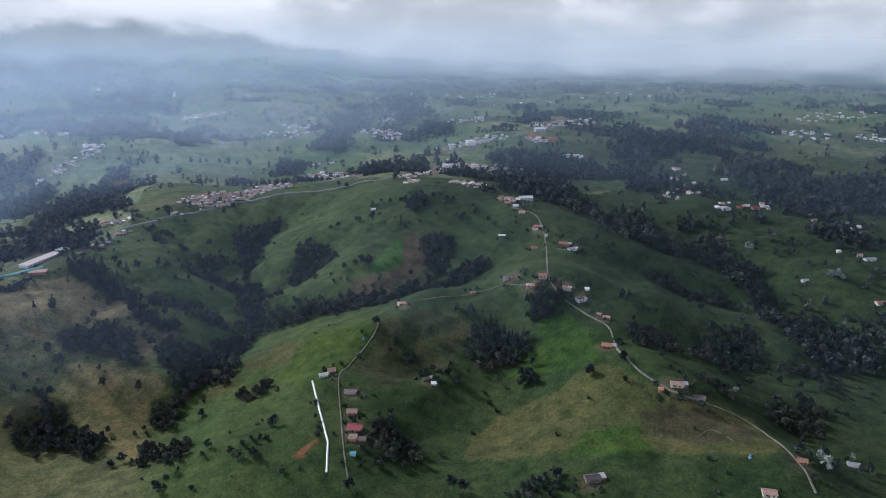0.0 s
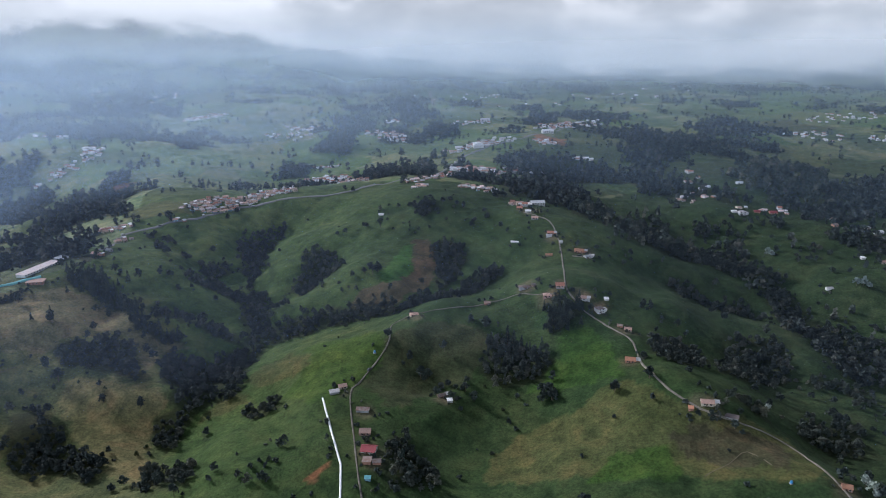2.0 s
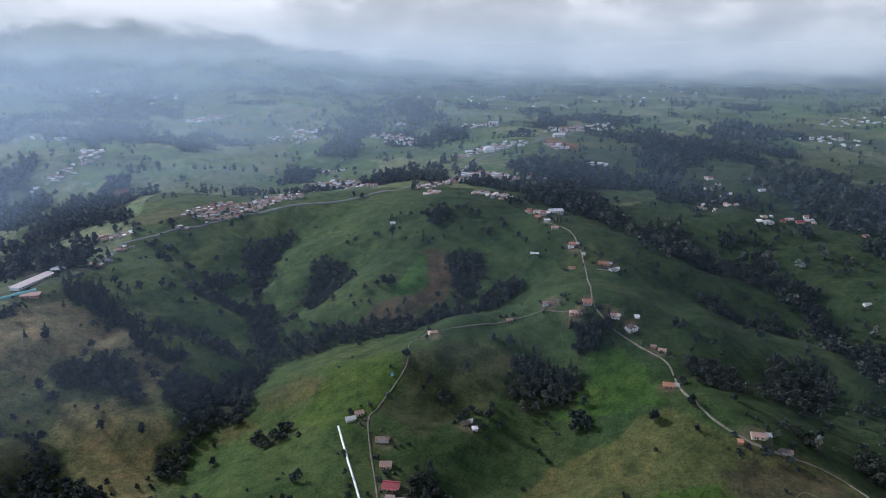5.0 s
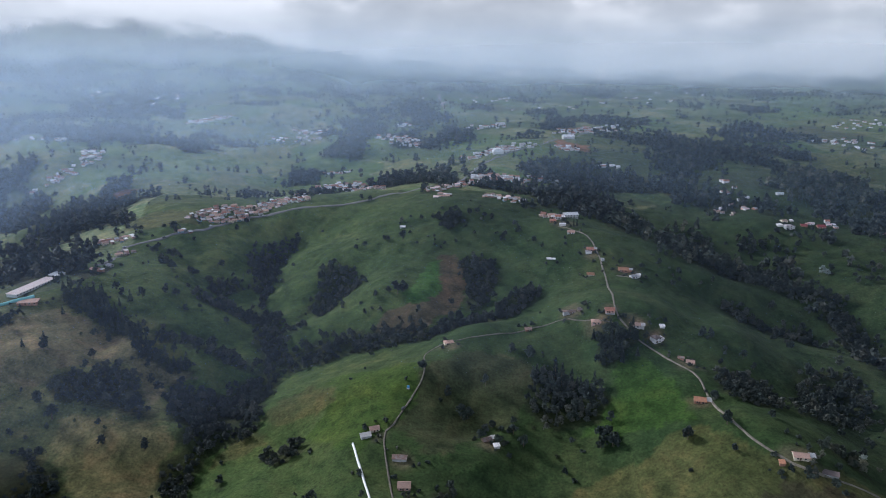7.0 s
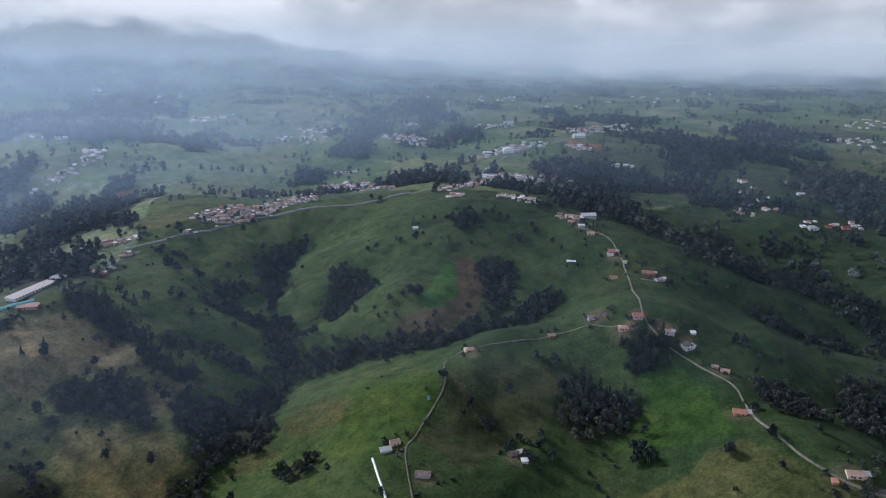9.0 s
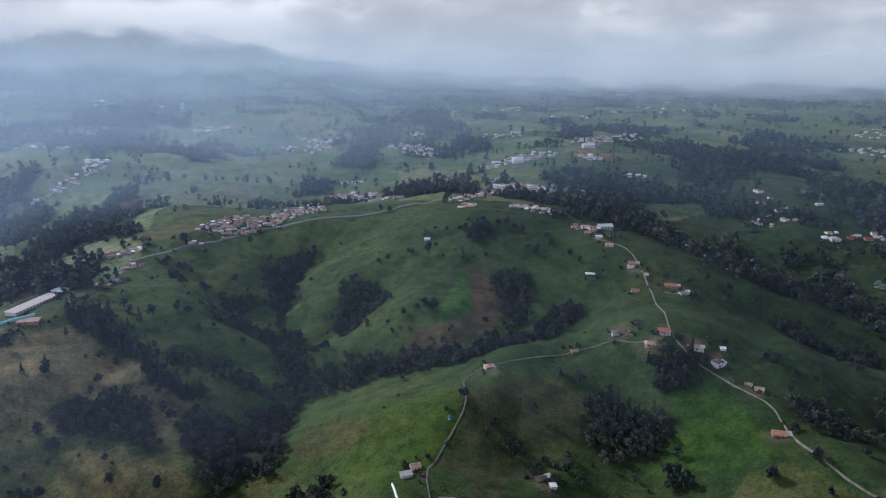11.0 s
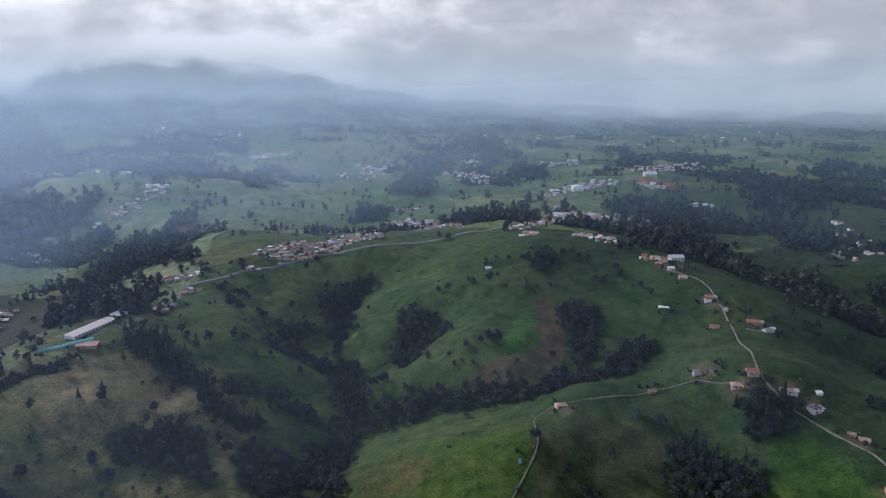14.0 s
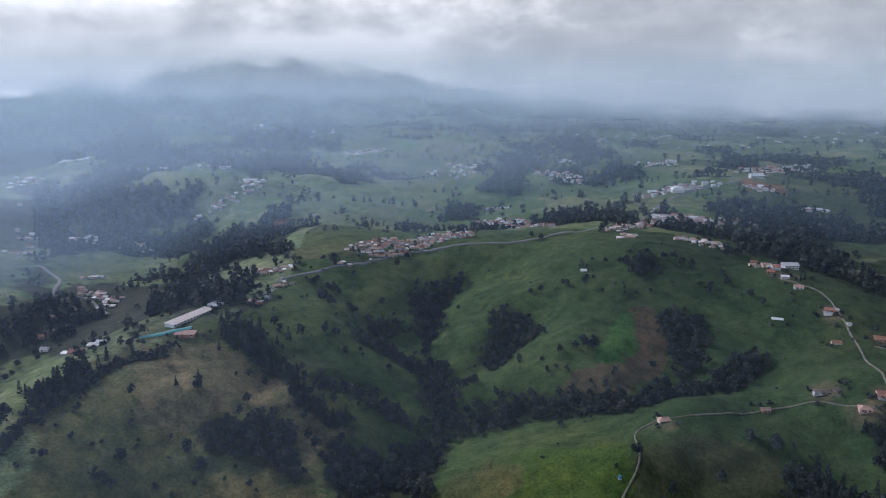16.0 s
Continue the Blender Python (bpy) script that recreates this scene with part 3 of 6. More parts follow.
FIELDS["bowl_brown"] = [(-55, 540), (-43, 559), (-10, 573), (18, 570), (27, 558), (16, 525), (6, 497), (-15, 502), (-35, 462), (-54, 460), (-60, 479), (-77, 491), (-63, 520)]
FIELDS["bright_bowl"] = [(86, 552), (108, 553), (120, 508), (120, 476), (101, 480), (70, 484), (47, 490), (57, 502), (76, 520)]
FIELDS["bright_spur"] = [(-138, 500), (-127, 512), (-117, 529), (-129, 569), (-103, 559), (-61, 555), (-57, 535), (-65, 499), (-80, 484), (-88, 478), (-93, 458)]
FIELDS["bright_knoll"] = [(81, 390), (97, 400), (122, 395), (128, 384), (125, 366), (72, 376)]
FIELDS["red_bank"] = [(-96, 382), (-88, 393), (-80, 397), (-79, 392), (-87, 381)]
FIELDS["ploughed_west"] = [(-510, 1041), (-500, 1057), (-478, 1063), (-464, 1018), (-493, 1019)]
FIELDS["sunlit_slope"] = [(-1534, 2297), (-1538, 2453), (-1376, 2438), (-1280, 2320), (-1349, 2214), (-1472, 2235)]
FIELDS["sunlit_slope_two"] = [(-1013, 2642), (-1132, 3104), (-1060, 3081), (-905, 2630)]
FIELDS["red_cut"] = [(166, 1398), (216, 1318), (207, 1265), (159, 1270)]
FIELDS["town_field"] = [(-427, 898), (-394, 919), (-341, 906), (-327, 864), (-367, 849), (-407, 851)]
FIELDS["sunlit_west_field"] = [(-759, 915), (-731, 985), (-621, 959), (-586, 904), (-633, 826), (-677, 828)]
FIELDS["sunlit_west_field_low"] = [(-582, 649), (-551, 667), (-434, 563), (-431, 533), (-420, 501), (-420, 484)]
FIELDS["spur_dry_top"] = [(-173, 532), (-163, 549), (-146, 560), (-128, 550), (-117, 529), (-129, 521), (-156, 520)]
ROADS["spur_lane"] = [(-57.4, 361.9), (-63.1, 384.9), (-70.5, 424.7), (-79, 474.8), (-73.7, 490.5), (-62.8, 519.6), (-55.1, 538.1), (-55.7, 566.1), (-50.3, 580.2), (-40.4, 587.2), (-24.4, 593.6), (4, 601.8), (33.7, 611.9), (55.3, 612.3), (72.1, 603.4), (96.2, 590.2)]
ROADS["ridge_lane"] = [(206.6, 326.8), (207.8, 349.7), (206.5, 371.3), (205.8, 407.8), (184.6, 414.3), (159.2, 420.3), (147.7, 433.6), (137.3, 454.6), (134.4, 484), (136.5, 525.6), (126, 549.3), (112.6, 570), (100, 592.6), (97.3, 605.2), (99.1, 624.8), (107.1, 682.1), (110.2, 721.8), (109.5, 744.7), (109.1, 761), (104.2, 780.5), (82, 807)]
ROADS["valley_road"] = [(-378, 722), (-372, 740), (-385.5, 795.8), (-377.1, 811.9), (-348.9, 834.7), (-318.8, 856.5), (-283.7, 914.7), (-234.5, 931.2), (-190.5, 942.6), (-146.3, 955.7), (-114.9, 974.5), (-74, 983), (-20, 1060), (18, 1180), (43, 1224), (101, 1284), (189, 1401), (293, 1583)]
ROADS["west_lane"] = [(-739, 881), (-667, 828), (-630, 777), (-603, 787), (-547, 747)]
ROADS["plain_road"] = [(-58, 2571), (-53, 2356), (-43, 2213), (-37, 1967)]
ROADS["farm_track"] = [(119, 693), (131, 686)]
# ---- the ground ----


def smooth_line(points, step):
    """A rounded line through the points, one point every step metres."""
    p = np.array([points[0]] + list(points) + [points[-1]], float)
    out = []
    for i in range(1, len(p) - 2):
        a, b, c, d = p[i - 1:i + 3]
        n = max(2, int(np.linalg.norm(c - b) / step))
        for t in np.linspace(0, 1, n, endpoint=False):
            out.append(0.5 * (2 * b + (c - a) * t + (2 * a - 5 * b + 4 * c - d) * t * t + (3 * b - a - 3 * c + d) * t ** 3))
    return np.array(out + [p[-1]])


def inside(outline, x, y):
    """Which of the points x, y lie in the outline."""
    hit = np.zeros(len(x), bool)
    q = np.array(outline, float)
    near = (x > q[:, 0].min()) & (x < q[:, 0].max()) & (y > q[:, 1].min()) & (y < q[:, 1].max())
    xs, ys, got = x[near], y[near], np.zeros(near.sum(), bool)
    for (x0, y0), (x1, y1) in zip(q, np.roll(q, -1, 0)):
        if y0 != y1:
            cross = (y0 > ys) != (y1 > ys)
            got ^= cross & (xs < (x1 - x0) * (ys - y0) / (y1 - y0) + x0)
    hit[near] = got
    return hit


def wobble(x, y, size, amount, shift=0.0):
    return (amount * np.sin(x * 6.283 / size + 1.7 * np.sin(y * 5.1 / size + shift) + shift) * np.cos(y * 6.9 / size + 2 * shift),
            amount * np.cos(x * 5.7 / size + shift) * np.sin(y * 6.283 / size + 1.3 * np.sin(x * 4.7 / size) + shift))


YARD = (0.110, 0.098, 0.062)
# trodden farmyards: x, y, radius
YARDS = [(-85, 477, 8), (-67, 455, 6), (-58, 408, 9), (-55, 396, 8), (-12, 479, 8), (88, 349, 7), (127, 494, 6), (137, 544, 9), (157, 424, 12), (172, 416, 6), (-37, 578, 9), (65, 621, 10), (81, 595, 9), (92, 608, 7), (110, 595, 8), (123, 580, 8), (104, 739, 9), (132, 703, 11), (89, 815, 14), (209, 349, 8)]
PASTURE, LUSH, DRY, BROWN, RED, WOOD_FLOOR = (0.041, 0.070, 0.026), (0.046, 0.088, 0.018), (0.082, 0.088, 0.032), (0.056, 0.050, 0.031), (0.24, 0.105, 0.055), (0.026, 0.034, 0.017)
# the far ridge strip, slopes and west fields are painted patches of sunlight
COVERS = {"fallow": (0.095, 0.068, 0.046), "bright_paddock": (0.046, 0.120, 0.024), "west_dry": (0.165, 0.146, 0.080), "west_dry_low": (0.205, 0.172, 0.078), "knoll_dry": DRY, "knoll_brown": BROWN, "spur_dry": (0.066, 0.072, 0.026), "spur_dry_top": (0.066, 0.072, 0.026),
          "bowl_brown": (0.050, 0.058, 0.028), "bright_bowl": (0.040, 0.084, 0.016), "bright_spur": (0.043, 0.083, 0.014), "bright_knoll": (0.038, 0.086, 0.014), "red_bank": RED, "ploughed_west": (0.13, 0.065, 0.045), "sunlit_slope": (0.17, 0.19, 0.08), "sunlit_slope_two": (0.17, 0.19, 0.08), "red_cut": RED, "town_field": DRY, "sunlit_strip": (0.30, 0.33, 0.17), "sunlit_west_field": (0.12, 0.165, 0.06), "sunlit_west_field_low": (0.12, 0.165, 0.06)}


def steps(stops):
    """Coordinates from (start, step) to the next start, the last one the end."""
    out = []
    for (a, s), (b, _) in zip(stops, stops[1:]):
        n = max(1, round((b - a) / s))
        out += list(np.linspace(a, b, n, endpoint=False))
    return np.array(out + [stops[-1][0]])


def wooded(x, y):
    """Where the copses of the wider country stand: above nought inside them."""
    n = 0.42 * value_noise(x, y, 150.0, 5) + 0.36 * value_noise(x, y, 66.0, 6) + 0.22 * value_noise(x, y, 27.0, 7) - 0.012 * np.clip(hummocks(x, y), -8, 8)
    plain = np.clip((y - 1250) / 300, 0, 1) * np.clip((x + 350) / 400, 0, 1)
    east = np.clip((x - 120) / 150, 0, 1) * np.clip((1350 - y) / 200, 0, 1)
    far = np.clip((y - 2500) / 600, 0, 1)
    return n - 0.585 - 0.08 * plain * (1 - far) + 0.115 * east + 0.03 * np.clip((-430 - x) / 80, 0, 1)


def glade(x, y):
    """Clearings in the farther woods."""
    n = 0.6 * value_noise(x, y, 62.0, 11) + 0.4 * value_noise(x, y, 26.0, 12)
    return (n < np.where(x > 120, 0.36, 0.44)) & ((y > 780) | (x < -430))


OPEN_WOODS = ("west_arm", "north_arm", "lobe_gully", "east_gully", "knoll_wood", "ridge_bushes", "slope_bushes", "east_low", "south_east_belt")
BROKEN_WOODS = ("valley_heart", "lower_valley", "heart_west_side", "east_valley", "brook_belt", "south_west", "lowest_valley", "house_grove")


def thicket(x, y):
    """How close the trees stand in the open woods of the gullies, from 0 to 1."""
    return 0.6 * value_noise(x, y, 24.0, 14) + 0.4 * value_noise(x, y, 11.0, 15)


def field_cell(x, y):
    """Which field of the wider patchwork a point lies in."""
    ex, ey = wobble(x, y, 260.0, 34.0, 1.1)
    return (0.94 * x + 0.34 * y + ex) / 95.0, (0.94 * y - 0.34 * x + ey) / 120.0


# far fields paler than the near pasture, hazy sunlight included in the colour
SUNLIT_MEADOW, GRAZED = (0.105, 0.155, 0.078), (0.155, 0.180, 0.095)


def cover_colours(x, y):
    c = np.tile(np.array(PASTURE), (len(x), 1))
    for k, (size, turn) in enumerate(((230.0, 0.3), (140.0, 1.2), (610.0, 2.0))):
        wx, wy = wobble(x, y, size, 1.0, turn)
        f = np.clip(0.5 + 0.6 * wx, 0, 1)[:, None] * 0.42
        c = c * (1 - f) + np.array((LUSH, DRY, (0.060, 0.100, 0.036))[k]) * f
    # the east deeper green, cloud shade painted in; field patchwork in the wider country
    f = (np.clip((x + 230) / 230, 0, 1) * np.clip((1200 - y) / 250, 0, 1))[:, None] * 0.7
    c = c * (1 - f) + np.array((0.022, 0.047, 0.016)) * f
    # the western grass a brighter green, sunlight painted in
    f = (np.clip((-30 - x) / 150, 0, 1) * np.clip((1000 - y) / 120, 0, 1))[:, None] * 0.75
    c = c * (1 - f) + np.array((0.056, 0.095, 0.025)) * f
    # the western hill is dry, close-grazed grass, the farther eastern slopes rough and olive
    f = (np.clip((-222 - x - 0.35 * (y - 520)) / 28, 0, 1) * np.clip((650 - y) / 30, 0, 1))[:, None] * (0.45 + 0.4 * value_noise(x, y, 70.0, 21))[:, None]
    c = c * (1 - f) + np.array((0.136, 0.136, 0.064)) * f
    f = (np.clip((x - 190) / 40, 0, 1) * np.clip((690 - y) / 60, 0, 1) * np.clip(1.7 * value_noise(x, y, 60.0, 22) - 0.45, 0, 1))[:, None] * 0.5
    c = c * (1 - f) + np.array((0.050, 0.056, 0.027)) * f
    # farther east darkened once more, cloud shade put into the cover
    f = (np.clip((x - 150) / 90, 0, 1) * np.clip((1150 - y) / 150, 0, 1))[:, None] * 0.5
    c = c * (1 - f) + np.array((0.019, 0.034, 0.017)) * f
    u, v = field_cell(x, y)
    u, v = np.floor(u), np.floor(v)
    pick = np.modf(np.abs(np.sin(u * 127.1 + v * 311.7) * 43758.5453))[0]
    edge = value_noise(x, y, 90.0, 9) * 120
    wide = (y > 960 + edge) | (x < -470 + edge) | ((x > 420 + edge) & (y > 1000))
    # sun in the west and shade in the east mixed into the meadow colour
    c[wide] = c[wide] * 0.4 + np.array(SUNLIT_MEADOW) * 0.6 * (1 + 0.65 * np.clip((-150 - x[wide]) / 300, 0, 1) - 0.60 * np.clip((x[wide] - 50) / 250, 0, 1) * np.clip((1700 - y[wide]) / 400, 0, 1))[:, None]
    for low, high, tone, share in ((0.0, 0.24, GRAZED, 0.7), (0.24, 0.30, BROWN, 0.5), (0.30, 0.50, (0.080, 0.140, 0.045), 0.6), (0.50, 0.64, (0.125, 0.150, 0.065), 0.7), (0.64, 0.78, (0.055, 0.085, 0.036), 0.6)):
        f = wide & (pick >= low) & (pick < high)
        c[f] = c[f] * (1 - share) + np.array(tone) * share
    # fields east of the village darkened, cloud shade painted into their colour
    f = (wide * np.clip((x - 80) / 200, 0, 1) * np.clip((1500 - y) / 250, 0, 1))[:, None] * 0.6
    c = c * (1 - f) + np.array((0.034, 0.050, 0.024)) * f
    # darker ground wherever copses stand
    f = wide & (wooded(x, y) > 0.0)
    c[f] = np.array(WOOD_FLOOR)
    wx, wy = wobble(x, y, 37.0, 3.0)
    for ax, ay, r in YARDS:
        f = np.clip(1.35 - np.hypot((x - ax) + wx, (y - ay) + wy) / r, 0, 0.8)[:, None]
        c = c * (1 - f) + np.array(YARD) * f
    vx, vy = wobble(x, y, 13.0, 1.5, 2.0)
    for name, outline in FIELDS.items():
        m = inside(outline, x + wx + vx, y + wy + vy)
        c[m] = c[m] * 0.25 + np.array(COVERS[name]) * 0.75
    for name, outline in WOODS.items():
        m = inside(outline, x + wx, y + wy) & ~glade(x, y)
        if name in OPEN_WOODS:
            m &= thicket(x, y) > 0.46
        c[m] = np.array(WOOD_FLOOR) * 0.7 + c[m] * 0.3
    return c


def build_ground():
    xs = steps(((-4900, 300), (-2200, 50), (-1100, 12), (-640, 6), (-450, 2.8), (340, 6), (520, 12), (1000, 40), (2200, 300), (4900, 0)))
    ys = steps(((-4900, 500), (-400, 60), (180, 12), (320, 2.8), (880, 5), (1000, 8), (1650, 25), (3000, 60), (4900, 0)))
    gx, gy = np.meshgrid(xs, ys)
    x, y = gx.ravel(), gy.ravel()
    z = ground_height(x, y)
    nx, ny = len(xs), len(ys)
    i = np.arange(nx * ny).reshape(ny, nx)
    quads = np.stack([i[:-1, :-1], i[:-1, 1:], i[1:, 1:], i[1:, :-1]], -1).reshape(-1, 4)
    mesh = bpy.data.meshes.new("ground")
    mesh.from_pydata(np.stack([x, y, z], 1).tolist(), [], quads.tolist())
    mesh.polygons.foreach_set("use_smooth", np.ones(len(quads), bool))
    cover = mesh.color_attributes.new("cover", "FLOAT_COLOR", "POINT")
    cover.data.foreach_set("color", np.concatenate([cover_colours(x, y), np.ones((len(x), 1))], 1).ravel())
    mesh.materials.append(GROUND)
    tagged(new("ground", mesh), "rolling green and olive pasture hills with gullies", "ground", kind="structure")


build_ground()


def strip(name, points, width, mat, lift=0.35, label="", category="road", crown=0.1):
    """A road laid along the ground: a crowned surface with edges that reach below the grass."""
    line = smooth_line(points, 5.0)
    way = np.gradient(line, axis=0)
    way /= np.maximum(np.linalg.norm(way, axis=1), 1e-6)[:, None]
    side = np.stack([way[:, 1], -way[:, 0]], 1)
    wide = width * (1 + 0.12 * np.sin(np.arange(len(line)) * 0.9) + 0.06 * np.sin(np.arange(len(line)) * 2.3))
    verts, faces = [], []
    profile = ((-0.62, -0.8), (-0.5, 0.0), (-0.2, crown), (0.2, crown), (0.5, 0.0), (0.62, -0.8))
    base = ground_height(line[:, 0], line[:, 1])
    for k, (p, s, w, h) in enumerate(zip(line, side, wide, base)):
        for u, dz in profile:
            q = p + s * u * w
            g = 0.4 * h + 0.6 * ground_at(q[0], q[1])
            verts.append((q[0], q[1], g + lift + dz))
    m = len(profile)
    for k in range(len(line) - 1):
        for j in range(m - 1):
            faces.append((k * m + j, k * m + j + 1, (k + 1) * m + j + 1, (k + 1) * m + j))
    mesh = bpy.data.meshes.new(name)
    mesh.from_pydata(verts, [], faces)
    mesh.polygons.foreach_set("use_smooth", np.ones(len(faces), bool))
    mesh.materials.append(mat)
    return tagged(new(name, mesh), label, category, kind="structure")


strip("road", ROADS["spur_lane"], 1.05, GRAVEL, label="narrow pale gravel lane along a grassy spur")
strip("road", ROADS["ridge_lane"], 1.4, GRAVEL, label="pale gravel lane winding along a green ridge")
strip("road", ROADS["valley_road"], 4.0, ASPHALT, label="grey paved road through the ridge village")
strip("road", ROADS["west_lane"], 4.2, ASPHALT, label="grey lane bending between green fields")
strip("road", ROADS["plain_road"], 9.0, GRAVEL, label="straight pale road across the far plain")
strip("road", ROADS["farm_track"], 2.2, GRAVEL, label="short farm track to a shed")

strip("path", [(-403, 466), (-372, 491), (-356, 494), (-342, 511)], 0.7, DIRT, 0.12, "trodden cattle path across dry pasture", "path", 0.0)
strip("path", [(-343, 559), (-326, 573), (-307, 602), (-283, 606)], 0.6, DIRT, 0.12, "trodden cattle path across dry pasture", "path", 0.0)
strip("path", [(139, 369), (157, 379), (172, 390), (179, 373)], 0.6, DIRT, 0.12, "trodden cattle path on the brown knoll", "path", 0.0)


def crop_tunnel(points, width, height, mat, label):
    """A low, half-round tunnel of sheeting over a crop bed."""
    line = smooth_line(points, 3.0)
    way = np.gradient(line, axis=0)
    way /= np.linalg.norm(way, axis=1)[:, None]
    side = np.stack([way[:, 1], -way[:, 0]], 1)
    verts, faces, m = [], [], 9
    for k, (q, s) in enumerate(zip(line, side)):
        h = ground_at(q[0], q[1])
        for j in range(m):
            t = math.pi * j / (m - 1)
            o = q - s * math.cos(t) * width / 2
            verts.append((o[0], o[1], h - 0.3 + (height + 0.3) * math.sin(t) * (1 - 0.06 * (k % 2))))
    for k in range(len(line) - 1):
        for j in range(m - 1):
            faces.append((k * m + j, k * m + j + 1, (k + 1) * m + j + 1, (k + 1) * m + j))
    faces += [tuple(range(m)), tuple(range(len(verts) - 1, len(verts) - m - 1, -1))]
    mesh = bpy.data.meshes.new("crop_tunnel")
    mesh.from_pydata(verts, [], faces)
    mesh.polygons.foreach_set("use_smooth", np.ones(len(faces), bool))
    mesh.materials.append(mat)
    tagged(new("crop_tunnel", mesh), label, "crop tunnel")


crop_tunnel([(-98.5, 470.5), (-86.5, 431.9), (-77.1, 400.8), (-75.0, 394.7), (-74.1, 388.5), (-71.8, 368.3)], 1.5, 0.7, SHEETING, "long narrow white plastic-covered bed on a green slope")
crop_tunnel([(-421.1, 619.0), (-409.0, 624.1), (-396.4, 631.9), (-389.3, 639.1)], 4.0, 1.6, NETTING, "long low tunnel of turquoise netting beside the sheds")


def eased(v):
    v = np.clip(v, 0, 1)
    return v * v * (3 - 2 * v)


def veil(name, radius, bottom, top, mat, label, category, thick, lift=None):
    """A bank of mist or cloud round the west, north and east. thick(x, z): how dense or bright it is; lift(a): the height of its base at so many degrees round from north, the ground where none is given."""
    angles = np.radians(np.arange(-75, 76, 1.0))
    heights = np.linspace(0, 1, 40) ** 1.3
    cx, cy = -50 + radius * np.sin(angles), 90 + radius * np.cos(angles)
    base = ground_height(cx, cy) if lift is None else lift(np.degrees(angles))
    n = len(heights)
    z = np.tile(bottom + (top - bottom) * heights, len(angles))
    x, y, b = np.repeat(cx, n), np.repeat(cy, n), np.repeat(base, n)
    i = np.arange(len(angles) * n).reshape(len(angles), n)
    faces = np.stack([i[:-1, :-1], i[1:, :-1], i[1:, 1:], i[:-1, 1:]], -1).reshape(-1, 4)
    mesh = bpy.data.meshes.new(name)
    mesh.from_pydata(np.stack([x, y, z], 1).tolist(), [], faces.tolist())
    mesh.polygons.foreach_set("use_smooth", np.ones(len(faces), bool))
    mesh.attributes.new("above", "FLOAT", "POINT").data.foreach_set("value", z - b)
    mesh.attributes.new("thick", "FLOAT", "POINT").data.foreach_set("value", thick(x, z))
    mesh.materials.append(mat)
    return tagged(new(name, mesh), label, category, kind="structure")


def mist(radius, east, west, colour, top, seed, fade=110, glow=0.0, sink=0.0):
    """One sheet of painted haze, denser in the west; glow: light of its own; sink: how much lower it lies in the east.
    """
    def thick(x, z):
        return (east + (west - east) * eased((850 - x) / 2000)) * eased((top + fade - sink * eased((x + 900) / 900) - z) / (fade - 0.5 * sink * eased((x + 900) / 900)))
    veil("backdrop_mist", radius, 20, top + fade + 5, vapour("tinted_haze", 4.0, 60.0, seed, 70.0, 0.004, colour, glow), "thin sheet of blue-tinted haze over the valleys", "mist", thick)


# distance haze put into the tints, paler sheet by sheet, the last self-lit
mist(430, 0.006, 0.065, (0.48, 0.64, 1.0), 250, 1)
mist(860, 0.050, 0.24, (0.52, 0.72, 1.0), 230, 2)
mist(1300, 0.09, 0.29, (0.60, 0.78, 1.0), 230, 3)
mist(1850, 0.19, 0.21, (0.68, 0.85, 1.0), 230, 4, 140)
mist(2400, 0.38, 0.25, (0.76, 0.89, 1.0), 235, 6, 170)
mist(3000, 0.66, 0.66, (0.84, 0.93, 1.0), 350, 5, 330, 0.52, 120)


def cloud_tone(x, z):
    """White and torn low down, grey above, brightest where the sun stands behind it in the west."""
    west = eased((300 - x) / 2600)
    ridge = 0.25 * np.exp(-((z - 440) / 50) ** 2 - ((x + 1250) / 380) ** 2)
    east = 0.20 * np.exp(-((z - 235) / 60) ** 2 - ((x - 1470) / 300) ** 2) + 0.05 * np.exp(-((z - 260) / 70) ** 2)
    return 0.045 + 0.19 * west + 0.05 * eased((400 - z) / 150) - 0.03 * eased((z - 380) / 150) * (1 - west) + ridge + east + 0.20 * eased((z - 500) / 130) * eased((-1600 - x) / 500)


def cloud_base(a):
    """The cloud hangs highest round the mountain's shoulders and comes down over the plain."""
    return np.interp(a, (-75, -42, -33, -27, -20, -13, -8, -2, 10, 30, 75), (200, 220, 300, 365, 345, 285, 232, 190, 168, 150, 140))


veil("backdrop_cloud", 4300, 20, 1300, cloud_look(70.0, 60.0, 40.0, 1.0), "low grey and white cloud bank over far hills", "cloud", cloud_tone, lambda a: 0 * a)
veil("backdrop_cloud", 3350, 60, 1000, cloud_look(-35.0, 75.0, 260.0, 2.3), "torn white cloud drifting round the mountain top", "cloud", cloud_tone, cloud_base)
# ---- where single trees and houses stand ----
LONE_TREES = []
LONE_TREES += [("broad", x, y, s) for x, y, s in ((-85, 810, 1), (-47, 845, 1), (-32, 841, 1), (-84, 692, 1.1), (-78, 696, 1.1), (-92, 695, 0.8), (-249, 810, 1.1), (-310, 667, 1.1), (-335, 673, 0.9), (-328, 667, 0.9), (-295, 683, 0.9), (-288, 687, 0.9), (-272, 665, 0.8), (-237, 667, 0.9), (24, 570, 1.1), (-25, 507, 1), (-29, 509, 0.9), (-56, 541, 1), (63, 482, 1), (60, 477, 1), (68, 475, 1.1), (67, 487, 0.9), (132, 461, 0.9), (108, 459, 0.9), (-8, 501, 0.9), (5, 491, 0.9), (11, 482, 0.8), (6, 502, 0.8), (-38, 524, 0.8), (-311, 574, 0.8))]
